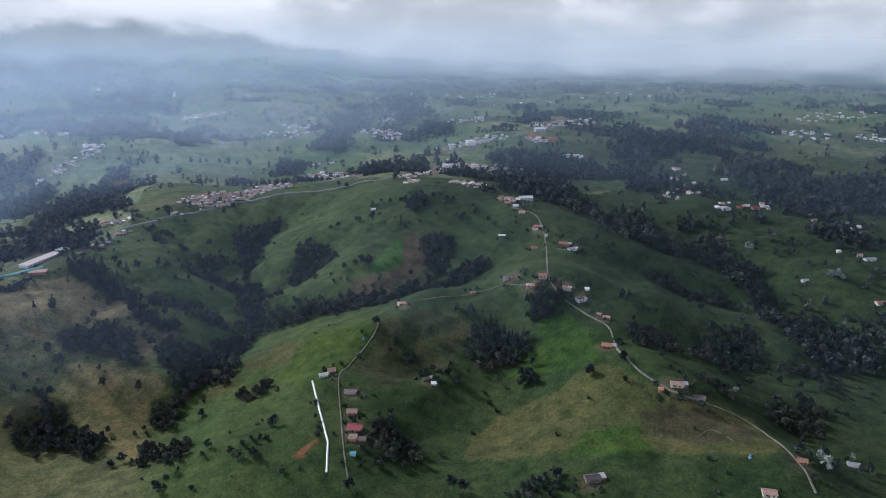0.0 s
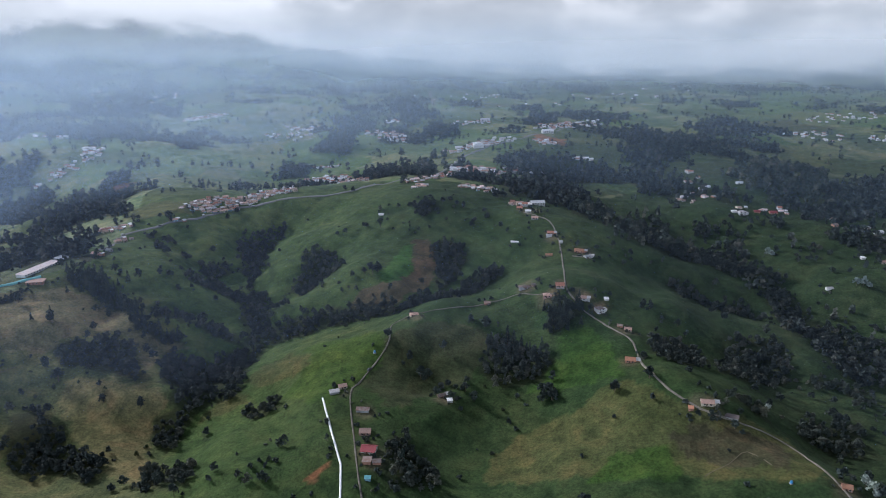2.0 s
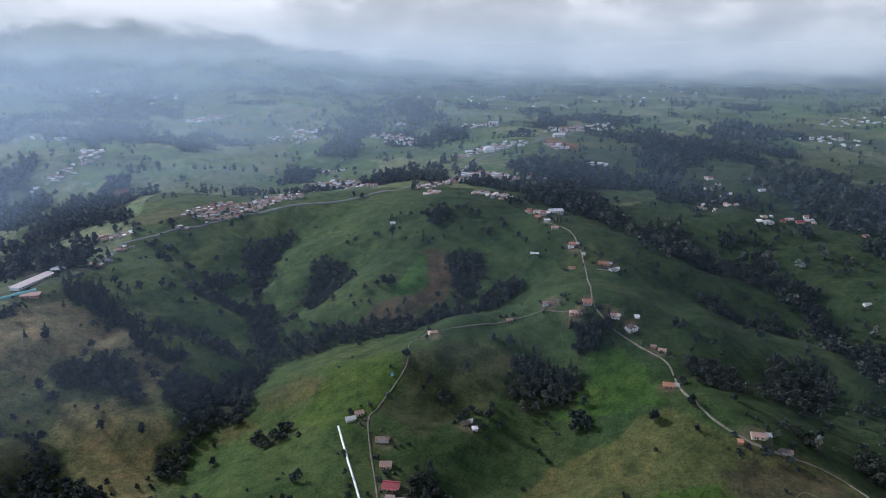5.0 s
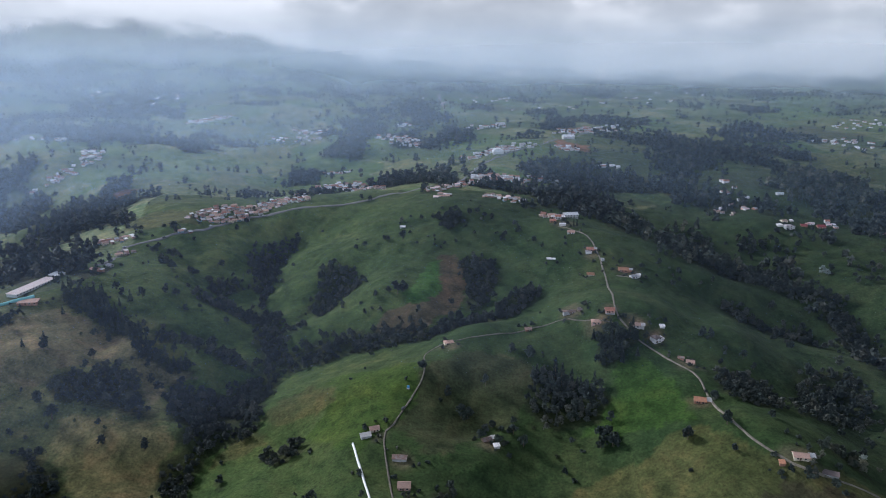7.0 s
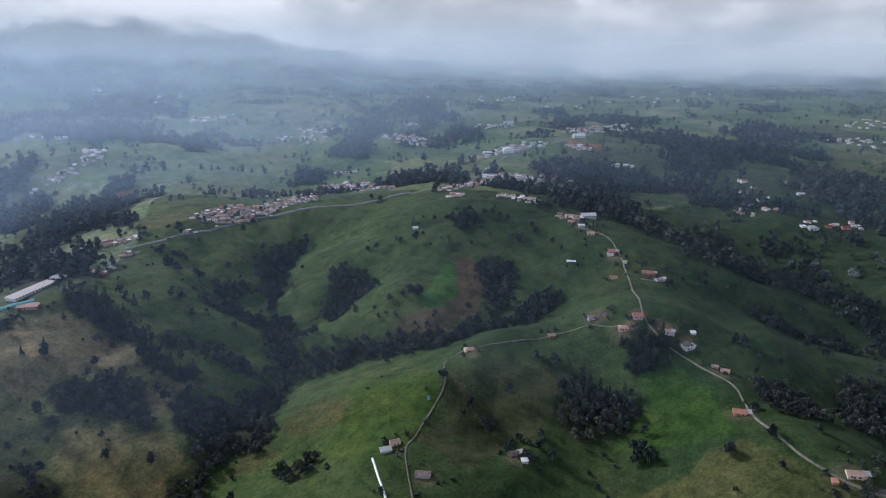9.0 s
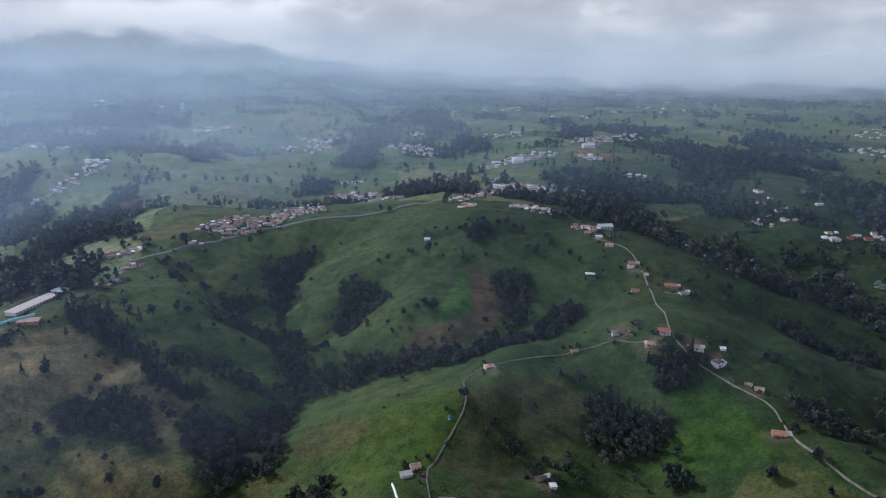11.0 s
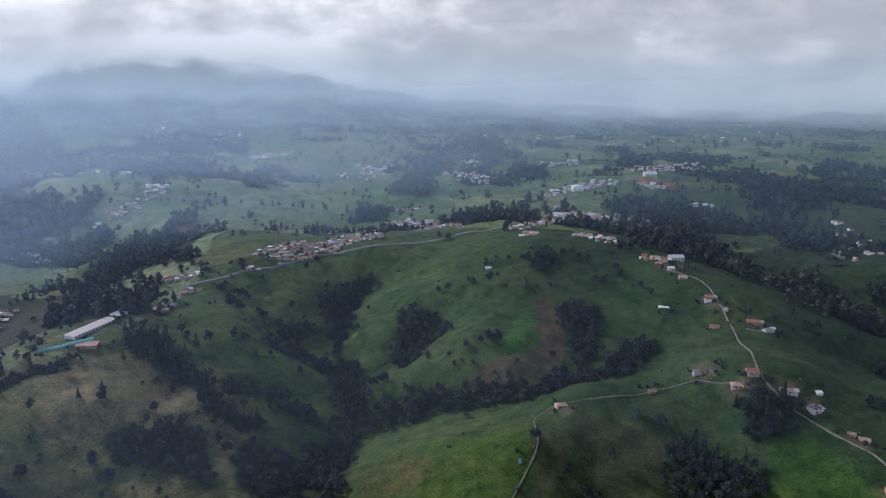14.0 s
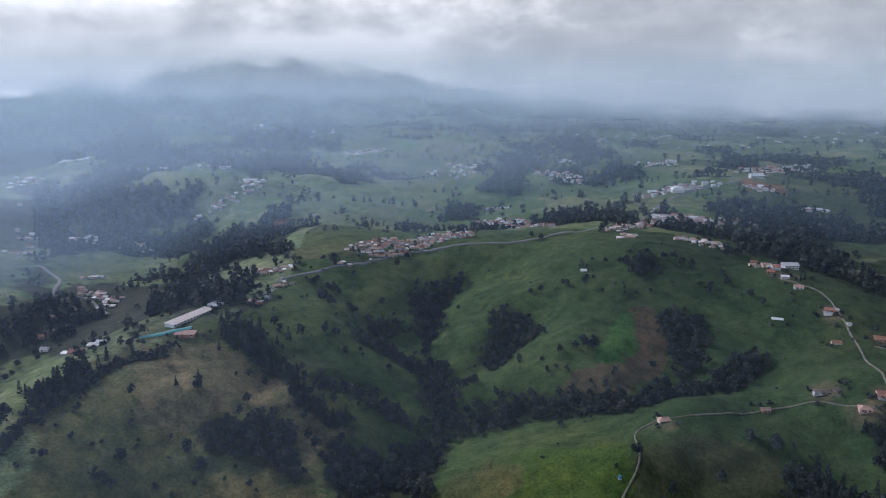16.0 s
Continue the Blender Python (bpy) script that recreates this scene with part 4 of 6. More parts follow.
LONE_TREES += [("broad", x, y, s) for x, y, s in ((-323, 515, 0.8), (-307, 505, 1), (-267, 489, 0.8), (-276, 504, 0.7), (-241, 493, 0.7), (-257, 559, 1), (-265, 565, 0.8), (-247, 568, 0.8), (-244, 572, 0.8), (163, 591, 0.9), (168, 587, 0.8), (214, 642, 0.8), (-343, 569, 0.8), (-340, 562, 0.7), (-136, 808, 0.7), (-106, 820, 0.8), (-66, 852, 0.8), (-12, 846, 1), (-3, 849, 0.9), (5, 845, 0.9), (-24, 842, 1), (91, 819, 0.6), (53, 779, 0.8), (59, 760, 0.6), (-146, 956, 0.9), (-135, 956, 0.9), (167, 723, 0.8), (171, 692, 0.7), (128, 715, 0.7), (147, 712, 0.7))]
LONE_TREES += [("broad", x, y, s) for x, y, s in ((13, 839, 1), (159, 415, 0.9), (128, 439, 0.6), (-362, 662, 0.9), (-285, 877, 0.9), (-344, 840, 1.2), (-280, 901, 1), (-23, 510, 0.9), (109, 461, 0.9), (66, 486, 1), (67, 476, 1), (61, 485, 0.9), (172, 410, 0.9), (132, 462, 0.9), (-241, 492, 0.7), (-291, 453, 0.9), (25, 573, 1), (213, 361, 1), (-80, 695, 1), (-87, 702, 0.9), (-33, 393, 1.1), (-11, 537, 0.8), (-6, 480, 0.8), (-17, 486, 0.8), (68, 358, 0.9), (5, 358, 1), (12, 355, 1), (-56, 354, 1.1), (-175, 383, 0.8), (-119, 422, 0.7))]
LONE_TREES += [("broad", x, y, s) for x, y, s in ((-87, 419, 0.5), (239, 514, 0.8), (217, 459, 0.8), (263, 529, 0.9), (444, 786, 0.8), (406, 774, 0.8), (377, 814, 0.8), (363, 845, 0.9), (404, 845, 0.8), (339, 860, 0.9), (307, 874, 0.8), (290, 867, 0.8), (442, 745, 0.8), (392, 706, 0.8), (485, 743, 0.9), (436, 689, 0.8), (313, 872, 0.7), (241, 1055, 0.9), (270, 1065, 0.9), (179, 1049, 0.9), (187, 568, 0.7), (191, 558, 0.7), (-562, 647, 0.9), (-545, 623, 0.7), (-546, 617, 0.8), (-427, 533, 0.7), (-426, 547, 0.8), (-438, 573, 1), (-438, 564, 1), (-416, 480, 1))]
LONE_TREES += [("broad", x, y, s) for x, y, s in ((-417, 485, 1), (-353, 473, 0.9), (-348, 474, 1), (-344, 476, 0.8), (-353, 494, 0.8), (-307, 504, 0.9), (-322, 516, 0.8), (-340, 561, 0.9), (-376, 543, 0.7), (-383, 591, 0.9), (-245, 571, 0.8))]
LONE_TREES += [("bush", x, y, s) for x, y, s in ((-51, 374, 0.8), (-51, 454, 0.7), (-45, 433, 0.8), (-117, 403, 0.9), (-123, 400, 0.9), (-128, 405, 0.8), (-132, 399, 0.8), (-127, 478, 0.9), (-139, 490, 0.9), (-141, 482, 0.8), (-99, 368, 0.9), (-89, 372, 0.7), (-83, 401, 0.8), (-83, 408, 0.7), (-72, 402, 0.5), (-68, 534, 0.7), (49, 478, 0.7), (39, 453, 0.8), (35, 462, 0.8), (-2, 496, 0.9), (3, 492, 0.9), (11, 484, 0.8), (-39, 526, 0.7), (-43, 518, 0.7), (-29, 517, 0.7), (75, 402, 0.7), (102, 434, 0.6), (152, 420, 0.8), (146, 420, 0.9), (161, 390, 0.5))]
LONE_TREES += [("bush", x, y, s) for x, y, s in ((166, 559, 0.8), (162, 592, 0.9), (171, 596, 0.9), (166, 587, 0.8), (289, 452, 0.8), (293, 445, 0.8), (-190, 601, 0.8), (-110, 550, 0.6))]
LONE_TREES += [("olive", x, y, s) for x, y, s in ((-308, 499, 0.7), (-269, 491, 0.8), (-271, 502, 0.7), (-292, 504, 0.5), (-227, 519, 0.6), (-278, 566, 0.6), (-391, 597, 0.6), (-383, 611, 0.6), (-334, 603, 0.6), (-294, 572, 0.6), (-225, 459, 0.7), (-227, 448, 0.7), (-243, 607, 0.8), (-250, 567, 0.9), (24, 515, 0.6), (32, 475, 0.7), (20, 500, 0.6))]
LONE_TREES += [("cone", x, y, s) for x, y, s in ((86, 570, 0.9), (91, 572, 0.9), (95, 567, 0.8), (80, 565, 0.8), (102, 577, 0.9), (87, 558, 0.8), (91, 553, 0.8), (41, 549, 1), (45, 543, 1.1), (36, 536, 0.9), (52, 542, 0.9), (-36, 413, 0.9), (-37, 397, 0.9), (-343, 842, 1), (702, 1475, 1.2), (-354, 559, 0.6), (-341, 565, 0.8))]
LONE_TREES += [("poplar", x, y, s) for x, y, s in ((97, 798, 0.7), (101, 802, 0.7), (140, 1262, 0.8), (-38, 1977, 1.2), (208, 1504, 1))]
LONE_TREES += [("white", x, y, s) for x, y, s in ((225, 358, 0.8), (225, 351, 0.9), (225, 348, 0.7), (357, 777, 1.1), (359, 771, 1), (397, 670, 1), (401, 666, 1.1), (405, 663, 0.9), (213, 452, 0.6), (265, 389, 0.5))]
VILLAGE_ROWS = []
VILLAGE_ROWS.append(([(-332, 883), (-315, 935), (-280, 939), (-250, 965), (-230, 977)], 210, 13, 35))
VILLAGE_ROWS.append(([(-314, 887), (-283, 921)], 30, 6, 35))
VILLAGE_ROWS.append(([(-248, 1102), (-224, 1167), (-187, 1160), (-135, 1030)], 140, 16, 10))
VILLAGE_ROWS.append(([(-267, 1306), (-209, 1324)], 14, 8, 10))
VILLAGE_ROWS.append(([(-421, 831), (-400, 829), (-387, 828)], 22, 8, 30))
VILLAGE_ROWS.append(([(-384, 791), (-375, 795)], 10, 4, 30))
VILLAGE_ROWS.append(([(-328, 849), (-339, 843)], 4, 3, 30))
VILLAGE_ROWS.append(([(-52, 972), (-5, 1052)], 34, 14, 5))
VILLAGE_ROWS.append(([(-48, 920), (-38, 927)], 8, 6, 5))
VILLAGE_ROWS.append(([(12, 1081), (67, 1057)], 55, 16, 5))
VILLAGE_ROWS.append(([(17, 949), (54, 926)], 38, 10, 5))
VILLAGE_ROWS.append(([(90, 1078), (140, 1105)], 10, 10, 5))
VILLAGE_ROWS.append(([(7, 1261), (31, 1266), (108, 1304)], 34, 20, 25))
VILLAGE_ROWS.append(([(186, 1484), (325, 1618)], 30, 30, 5))
VILLAGE_ROWS.append(([(163, 1307), (183, 1254)], 8, 14, 5))
VILLAGE_ROWS.append(([(208, 1187), (237, 1194)], 5, 8, 5))
VILLAGE_ROWS.append(([(76, 863), (88, 836)], 14, 7, 5))
VILLAGE_ROWS.append(([(-140, 1528), (-92, 1480)], 16, 26, 0))
VILLAGE_ROWS.append(([(-148, 1649), (-115, 1621)], 4, 16, 0))
VILLAGE_ROWS.append(([(-385, 1573), (-307, 1542)], 8, 24, 0))
VILLAGE_ROWS.append(([(-592, 1620), (-543, 1706)], 24, 22, 0))
VILLAGE_ROWS.append(([(318, 970), (333, 953)], 6, 6, 0))
VILLAGE_ROWS.append(([(371, 895), (430, 902)], 8, 12, 0))
VILLAGE_ROWS.append(([(-616, 803), (-572, 790), (-566, 768)], 26, 9, 10))
VILLAGE_ROWS.append(([(-801, 1019), (-734, 1014), (-687, 1008)], 26, 12, 10))
VILLAGE_ROWS.append(([(-658, 849), (-652, 879)], 7, 5, 10))
VILLAGE_ROWS.append(([(-669, 1130), (-638, 1162), (-617, 1218), (-657, 1302)], 20, 14, 10))
VILLAGE_ROWS.append(([(-1086, 1240), (-1061, 1252)], 7, 20, 10))
VILLAGE_ROWS.append(([(-1183, 1457), (-1086, 1472)], 7, 22, 10))
VILLAGE_ROWS.append(([(-922, 1332), (-732, 1363)], 8, 18, 10))
VILLAGE_ROWS.append(([(-885, 1019), (-873, 1038)], 5, 12, 10))
VILLAGE_ROWS.append(([(-1074, 1213), (-766, 904), (-819, 909)], 5, 10, 10))
VILLAGE_ROWS.append(([(-1288, 2393), (-1067, 2453)], 8, 60, 10))
VILLAGE_ROWS.append(([(-166, 1558), (-99, 1494)], 14, 22, 10))
VILLAGE_ROWS.append(([(-356, 1597), (-311, 1610)], 9, 22, 10))
VILLAGE_ROWS.append(([(20, 1595), (74, 1597)], 7, 22, 10))
VILLAGE_ROWS.append(([(750, 1528), (786, 1453)], 10, 45, 10))
VILLAGE_ROWS.append(([(911, 1722), (1076, 1790)], 12, 60, 10))
VILLAGE_ROWS.append(([(897, 1500), (888, 1406)], 6, 30, 10))
VILLAGE_ROWS.append(([(-8, 2440), (188, 2018)], 8, 150, 10))
VILLAGE_ROWS.append(([(480, 2254), (752, 2577)], 6, 180, 10))
VILLAGE_ROWS.append(([(1223, 3308), (1547, 2920)], 10, 260, 10))
VILLAGE_ROWS.append(([(-1038, 2116), (-819, 2115)], 6, 120, 10))
VILLAGE_ROWS.append(([(344, 995), (357, 941), (359, 1073)], 6, 10, 10))
# ---- trees ----


def trunk_mesh(name, height, girth, lean, rng, limbs=4):
    """A tapered trunk with a few limbs, as vertices and faces."""
    verts, faces = [], []

    def limb(a, b, r0, r1, sides=5):
        a, b = np.array(a, float), np.array(b, float)
        w = (b - a) / np.linalg.norm(b - a)
        u = np.cross(w, (0.3, 0.9, 0.2))
        u /= np.linalg.norm(u)
        v = np.cross(w, u)
        k = len(verts)
        for p, r in ((a, r0), ((a + b) / 2 + 0.06 * (b - a)[2] * u * lean, (r0 + r1) / 2), (b, r1)):
            for s in range(sides):
                t = 6.283 * s / sides
                verts.append(tuple(p + r * (math.cos(t) * u + math.sin(t) * v)))
        for j in range(2):
            for s in range(sides):
                faces.append((k + j * sides + s, k + j * sides + (s + 1) % sides, k + (j + 1) * sides + (s + 1) % sides, k + (j + 1) * sides + s))

    limb((0, 0, -0.8), (lean * 0.4, lean * 0.2, height * 0.72), girth, girth * 0.35)
    for k in range(limbs):
        t, h = rng.uniform(0, 6.283), height * rng.uniform(0.34, 0.6)
        reach = height * rng.uniform(0.18, 0.3)
        limb((lean * 0.2, 0, h), (reach * math.cos(t), reach * math.sin(t), h + reach * 0.8), girth * 0.4, girth * 0.12, 4)
    return np.array(verts), faces


def leaf_cards(centres, sizes, outward, rng):
    """One bent leaf clump (two triangles with an uneven rim) for each centre, as arrays of vertices and quads."""
    n = len(centres)
    axis = outward * 0.75 + rng.normal(size=(n, 3)) * 0.6
    axis /= np.linalg.norm(axis, axis=1)[:, None]
    u = np.cross(axis, rng.normal(size=(n, 3)))
    u /= np.linalg.norm(u, axis=1)[:, None]
    v = np.cross(axis, u)
    quad = []
    for a, b in ((-1, -0.7), (0.8, -1), (1, 0.8), (-0.7, 1)):
        j = 1 + 0.35 * rng.normal(size=(n, 1))
        bend = rng.uniform(-0.45, 0.1, size=(n, 1))
        quad.append(centres + sizes[:, None] * (a * j * u + b * j * v + bend * axis))
    verts = np.stack(quad, 1).reshape(-1, 3)
    return verts, np.arange(4 * n).reshape(n, 4)


def broad_crown(height, width, rng, lobes=11, cards=13, card=0.76, low=0.22):
    centres, sizes, out = [], [], []
    for k in range(lobes):
        t, h = rng.uniform(0, 6.283), rng.uniform(0, 1) ** 0.8
        r = width * 0.5 * (0.75 * math.sin(math.pi * (0.18 + 0.74 * h)) * math.sqrt(rng.uniform(0.15, 1)))
        mid = np.array((r * math.cos(t), r * math.sin(t), height * (low + (0.92 - low) * h)))
        size = width * rng.uniform(0.15, 0.25)
        d = rng.normal(size=(cards, 3)) + (0, 0, 0.35)
        d /= np.linalg.norm(d, axis=1)[:, None]
        centres.append(mid + d * size * rng.uniform(0.7, 1.05, size=(cards, 1)) * (1, 1, 0.85))
        out.append(d)
        sizes.append(rng.uniform(0.6, 1.15, cards) * card)
    return leaf_cards(np.concatenate(centres), np.concatenate(sizes), np.concatenate(out), rng)


def cone_crown(height, width, rng, cards=130, card=0.7, low=0.12, blunt=0.12):
    h = rng.uniform(0, 1, cards) ** 1.15
    t = rng.uniform(0, 6.283, cards)
    r = width * 0.5 * (blunt + (1 - blunt) * (1 - h)) * rng.uniform(0.55, 1.0, cards) * (1 + 0.25 * np.sin(h * 40 + t))
    d = np.stack([np.cos(t), np.sin(t), np.full(cards, -0.25)], 1)
    centres = np.stack([r * np.cos(t), r * np.sin(t), height * (low + (1 - low) * h)], 1)
    return leaf_cards(centres, rng.uniform(0.6, 1.2, cards) * card * (1.15 - 0.5 * h), d, rng)


def make_mesh(name, verts, faces, mat):
    mesh = bpy.data.meshes.new(name)
    mesh.from_pydata(verts.tolist() if hasattr(verts, "tolist") else verts, [], faces.tolist() if hasattr(faces, "tolist") else faces)
    mesh.materials.append(mat)
    return mesh


RNG = np.random.default_rng(7)
CROWNS = {
    "broad": [broad_crown(h, w, RNG) for h, w in ((9.0, 8.0), (10.5, 7.5), (8.0, 8.5), (9.5, 6.5), (7.0, 6.5), (11.0, 9.0))],
    "bush": [broad_crown(h, w, RNG, 7, 9, 0.7, 0.05) for h, w in ((4.0, 5.0), (3.4, 4.2), (4.6, 4.4), (3.0, 5.2))],
    "cone": [cone_crown(h, w, RNG) for h, w in ((15.0, 6.0), (13.0, 5.4), (17.0, 6.2), (12.0, 4.6))],
    "poplar": [cone_crown(h, w, RNG, 100, 0.65, 0.1, 0.5) for h, w in ((15.0, 3.6), (13.0, 3.2))],
    "far": [broad_crown(h, w, RNG, 6, 6, 1.7, 0.1) for h, w in ((10.0, 9.0), (12.0, 8.0), (9.0, 10.0), (14.0, 7.5))],
    "tall": [cone_crown(h, w, RNG, 34, 1.7, 0.08, 0.45) for h, w in ((12.0, 6.0), (10.5, 5.5), (14.0, 6.5))],
    "speck": [broad_crown(h, w, RNG, 4, 4, 2.3, 0.05) for h, w in ((10.0, 9.0), (13.0, 8.0), (9.0, 11.0))],
}
TRUNKS = {kind: [trunk_mesh(kind, v[:, 2].max(), 0.02 * v[:, 2].max() + 0.05, 0.5, RNG, 4 if kind == "broad" else 1) for v, f in CROWNS[kind]] for kind in ("broad", "bush", "cone", "poplar")}


def planted(name, spots, kinds, mat, label, category="woodland", scale=(0.75, 1.3), trunks=False):
    """One wood: many trees on the ground at the spots, joined."""
    verts, faces, tints, count = [], [], [], 0
    pools = [c for k in kinds for c in CROWNS[k]]
    z = ground_height(spots[:, 0], spots[:, 1])
    for (x, y), h in zip(spots, z):
        v, f = pools[RNG.integers(len(pools))]
        s, t = RNG.uniform(*scale), RNG.uniform(0, 6.283)
        c, d = s * math.cos(t), s * math.sin(t)
        verts.append(np.stack([x + c * v[:, 0] - d * v[:, 1], y + d * v[:, 0] + c * v[:, 1], h - 0.4 + s * v[:, 2] * RNG.uniform(0.85, 1.15)], 1))
        faces.append(f + count)
        tints.append(np.full(len(v), RNG.uniform(0, 1) ** 1.9))
        count += len(v)
    v, f = np.concatenate(verts), np.concatenate(faces)
    mesh = bpy.data.meshes.new(name)
    mesh.vertices.add(len(v))
    mesh.vertices.foreach_set("co", v.ravel())
    mesh.loops.add(f.size)
    mesh.loops.foreach_set("vertex_index", f.ravel())
    mesh.polygons.add(len(f))
    mesh.polygons.foreach_set("loop_start", np.arange(0, f.size, 4))
    mesh.update()
    mesh.attributes.new("tint", "FLOAT", "POINT").data.foreach_set("value", np.concatenate(tints))
    mesh.materials.append(mat)
    return tagged(new(name, mesh), label, category, kind="stuff")


def scattered(outline, gap, rough=4.0):
    """Uneven spots about gap metres apart inside the outline."""
    q = np.array(outline, float)
    (x0, y0), (x1, y1) = q.min(0), q.max(0)
    gx, gy = np.meshgrid(np.arange(x0, x1, gap), np.arange(y0, y1, gap))
    x = gx.ravel() + RNG.uniform(-0.48, 0.48, gx.size) * gap
    y = gy.ravel() + RNG.uniform(-0.48, 0.48, gx.size) * gap
    wx, wy = wobble(x, y, 31.0 + 2 * rough, rough)
    m = inside(outline, x + wx, y + wy)
    spots = np.stack([x[m], y[m]], 1)
    stray = spots[RNG.uniform(size=len(spots)) < 0.22] if len(spots) else spots
    return np.concatenate([spots, stray + RNG.normal(size=stray.shape) * min(14.0, gap * 1.7)])


CONIFER_WOODS = ("pine_belt", "pine_belt_low", "junction_grove", "west_hedge")
HEDGES = ("hedge_bank",)
for key, outline in WOODS.items():
    middle = np.mean(outline, axis=0)
    away = math.hypot(middle[0] + 50, middle[1] - 90)
    if key in CONIFER_WOODS:
        spots = scattered(outline, 4.2)
        planted("woodland", spots, ("cone", "cone", "broad"), NEEDLES, "dark conifers standing close together along a slope", scale=(0.55, 0.95))
    elif key in HEDGES:
        planted("hedge", scattered(outline, 2.6, 1.5), ("bush",), LEAVES, "dark overgrown hedge along the hill crest", "hedge", (0.5, 0.9))
    elif away > 760:
        spots = scattered(outline, 9.5, 26.0)
        keep = ~glade(spots[:, 0], spots[:, 1]) | (RNG.uniform(size=len(spots)) < 0.06)
        planted("woodland", spots[keep], ("far", "far", "far", "tall"), LEAVES, "dense dark woodland on distant hillsides", scale=(0.7, 1.25))
    else:
        spots = scattered(outline, 4.7)
        if middle[0] < -430:
            spots = spots[~glade(spots[:, 0], spots[:, 1])]
        elif key in OPEN_WOODS:
            spots = spots[thicket(spots[:, 0], spots[:, 1]) > 0.43]
        elif key in BROKEN_WOODS:
            spots = spots[thicket(spots[:, 0], spots[:, 1]) > 0.30]
        mat = LEAVES
        planted("woodland", spots, ("broad", "broad", "bush") if key != "bowl_grove" else ("broad", "broad", "cone"), mat, "dense dark broadleaf woodland filling a gully", scale=(0.42, 0.88))


def tree_thing(name, kind, mat, label, group):
    """One tree of each crown of that kind: a trunk and a crown under an empty."""
    made = []
    for (v, f), (tv, tf) in zip(CROWNS[kind], TRUNKS[kind]):
        made.append((make_mesh(name + "_crown", v, f, mat), make_mesh(name + "_trunk", tv, tf, BARK), label, group))
    return made


KINDS = {
    "broad": ("tree", tree_thing("tree", "broad", LEAVES, "dark green broadleaf tree on open pasture", "pasture trees")),
    "bush": ("shrub", tree_thing("shrub", "bush", LEAVES, "low dark green shrub in the grass", "pasture shrubs")),
    "olive": ("shrub", tree_thing("shrub", "bush", OLIVE_LEAVES, "dry olive-green shrub in the grass", "pasture shrubs")),
    "cone": ("conifer", tree_thing("conifer", "cone", NEEDLES, "tall dark conifer on a grassy slope", "conifers")),
    "poplar": ("conifer", tree_thing("conifer", "poplar", NEEDLES, "slim dark conifer beside the houses", "conifers")),
    "white": ("tree", tree_thing("tree", "broad", WHITE_LEAVES, "pale silvery-leaved tree among dark woods", "silvery trees")),
}


def plant(kind, x, y, scale=1.0, z=None):
    name, pool = KINDS[kind]
    crown, trunk, label, group = pool[RNG.integers(len(pool))]
    root = tagged(new(name), label, "tree" if name != "shrub" else "shrub", group)
    root.empty_display_size = 0.5
    root.matrix_basis = pose(x, y, ground_at(x, y) - 0.15 if z is None else z, 0, 0, RNG.uniform(0, 360)) @ Matrix.Diagonal((scale, scale * RNG.uniform(0.9, 1.1), scale * RNG.uniform(0.88, 1.15), 1))
    for part_name, mesh in (("trunk", trunk), ("crown", crown)):
        new(part_name, mesh).parent = root
    return root


for kind, x, y, s in LONE_TREES:
    plant(kind, x, y, s)
# ---- houses ----
WALLS = {
    "white": material("white_plaster", plain_look((0.58, 0.57, 0.55), 0.85, 0.14, 0.7)),
    "cream": material("cream_plaster", plain_look((0.58, 0.50, 0.38), 0.85, 0.16, 0.7)),
    "pink": material("pink_plaster", plain_look((0.56, 0.36, 0.31), 0.85, 0.16, 0.7)),
    "brick": material("bare_brick", plain_look((0.36, 0.19, 0.13), 0.9, 0.22, 1.2, relief=0.02)),
    "blue": material("blue_plaster", plain_look((0.25, 0.42, 0.52), 0.85, 0.15, 0.7)),
    "grey": material("grey_render", plain_look((0.36, 0.36, 0.35), 0.9, 0.18, 0.7)),
    "wood": material("weathered_boards", plain_look((0.16, 0.12, 0.09), 0.9, 0.25, 1.5)),
}
ROOFS = {
    "tile": material("clay_tile_roof", roof_look((0.40, 0.17, 0.115), (0.29, 0.16, 0.12))),
    "orange": material("orange_tile_roof", roof_look((0.44, 0.21, 0.12), (0.32, 0.17, 0.11))),
    "tan": material("sun_bleached_tile_roof", roof_look((0.46, 0.30, 0.235), (0.35, 0.24, 0.20))),
    "red": material("painted_red_roof", roof_look((0.30, 0.045, 0.055), (0.24, 0.05, 0.055), 0.5, 0.6)),
    "zinc": material("zinc_sheet_roof", roof_look((0.46, 0.47, 0.48), (0.33, 0.32, 0.31), 0.45, 0.55)),
    "white": material("white_sheet_roof", roof_look((0.80, 0.81, 0.82), (0.66, 0.67, 0.68), 0.6, 0.6)),
    "dark": material("dark_sheet_roof", roof_look((0.10, 0.085, 0.085), (0.15, 0.12, 0.11), 0.45, 0.7)),
    "rust": material("rusty_sheet_roof", roof_look((0.22, 0.13, 0.10), (0.30, 0.26, 0.24), 0.45, 0.8)),
    "turquoise": material("turquoise_sheet_roof", roof_look((0.12, 0.42, 0.46), (0.16, 0.38, 0.42), 0.5, 0.6)),
    "pinkish": material("faded_pink_roof", roof_look((0.80, 0.58, 0.55), (0.80, 0.72, 0.70), 0.5, 0.7)),
}
FRAME = material("painted_frames", plain_look((0.50, 0.47, 0.42), 0.6, 0.1, 2.0))
DOOR = material("wooden_door", plain_look((0.13, 0.075, 0.05), 0.7, 0.2, 2.0))


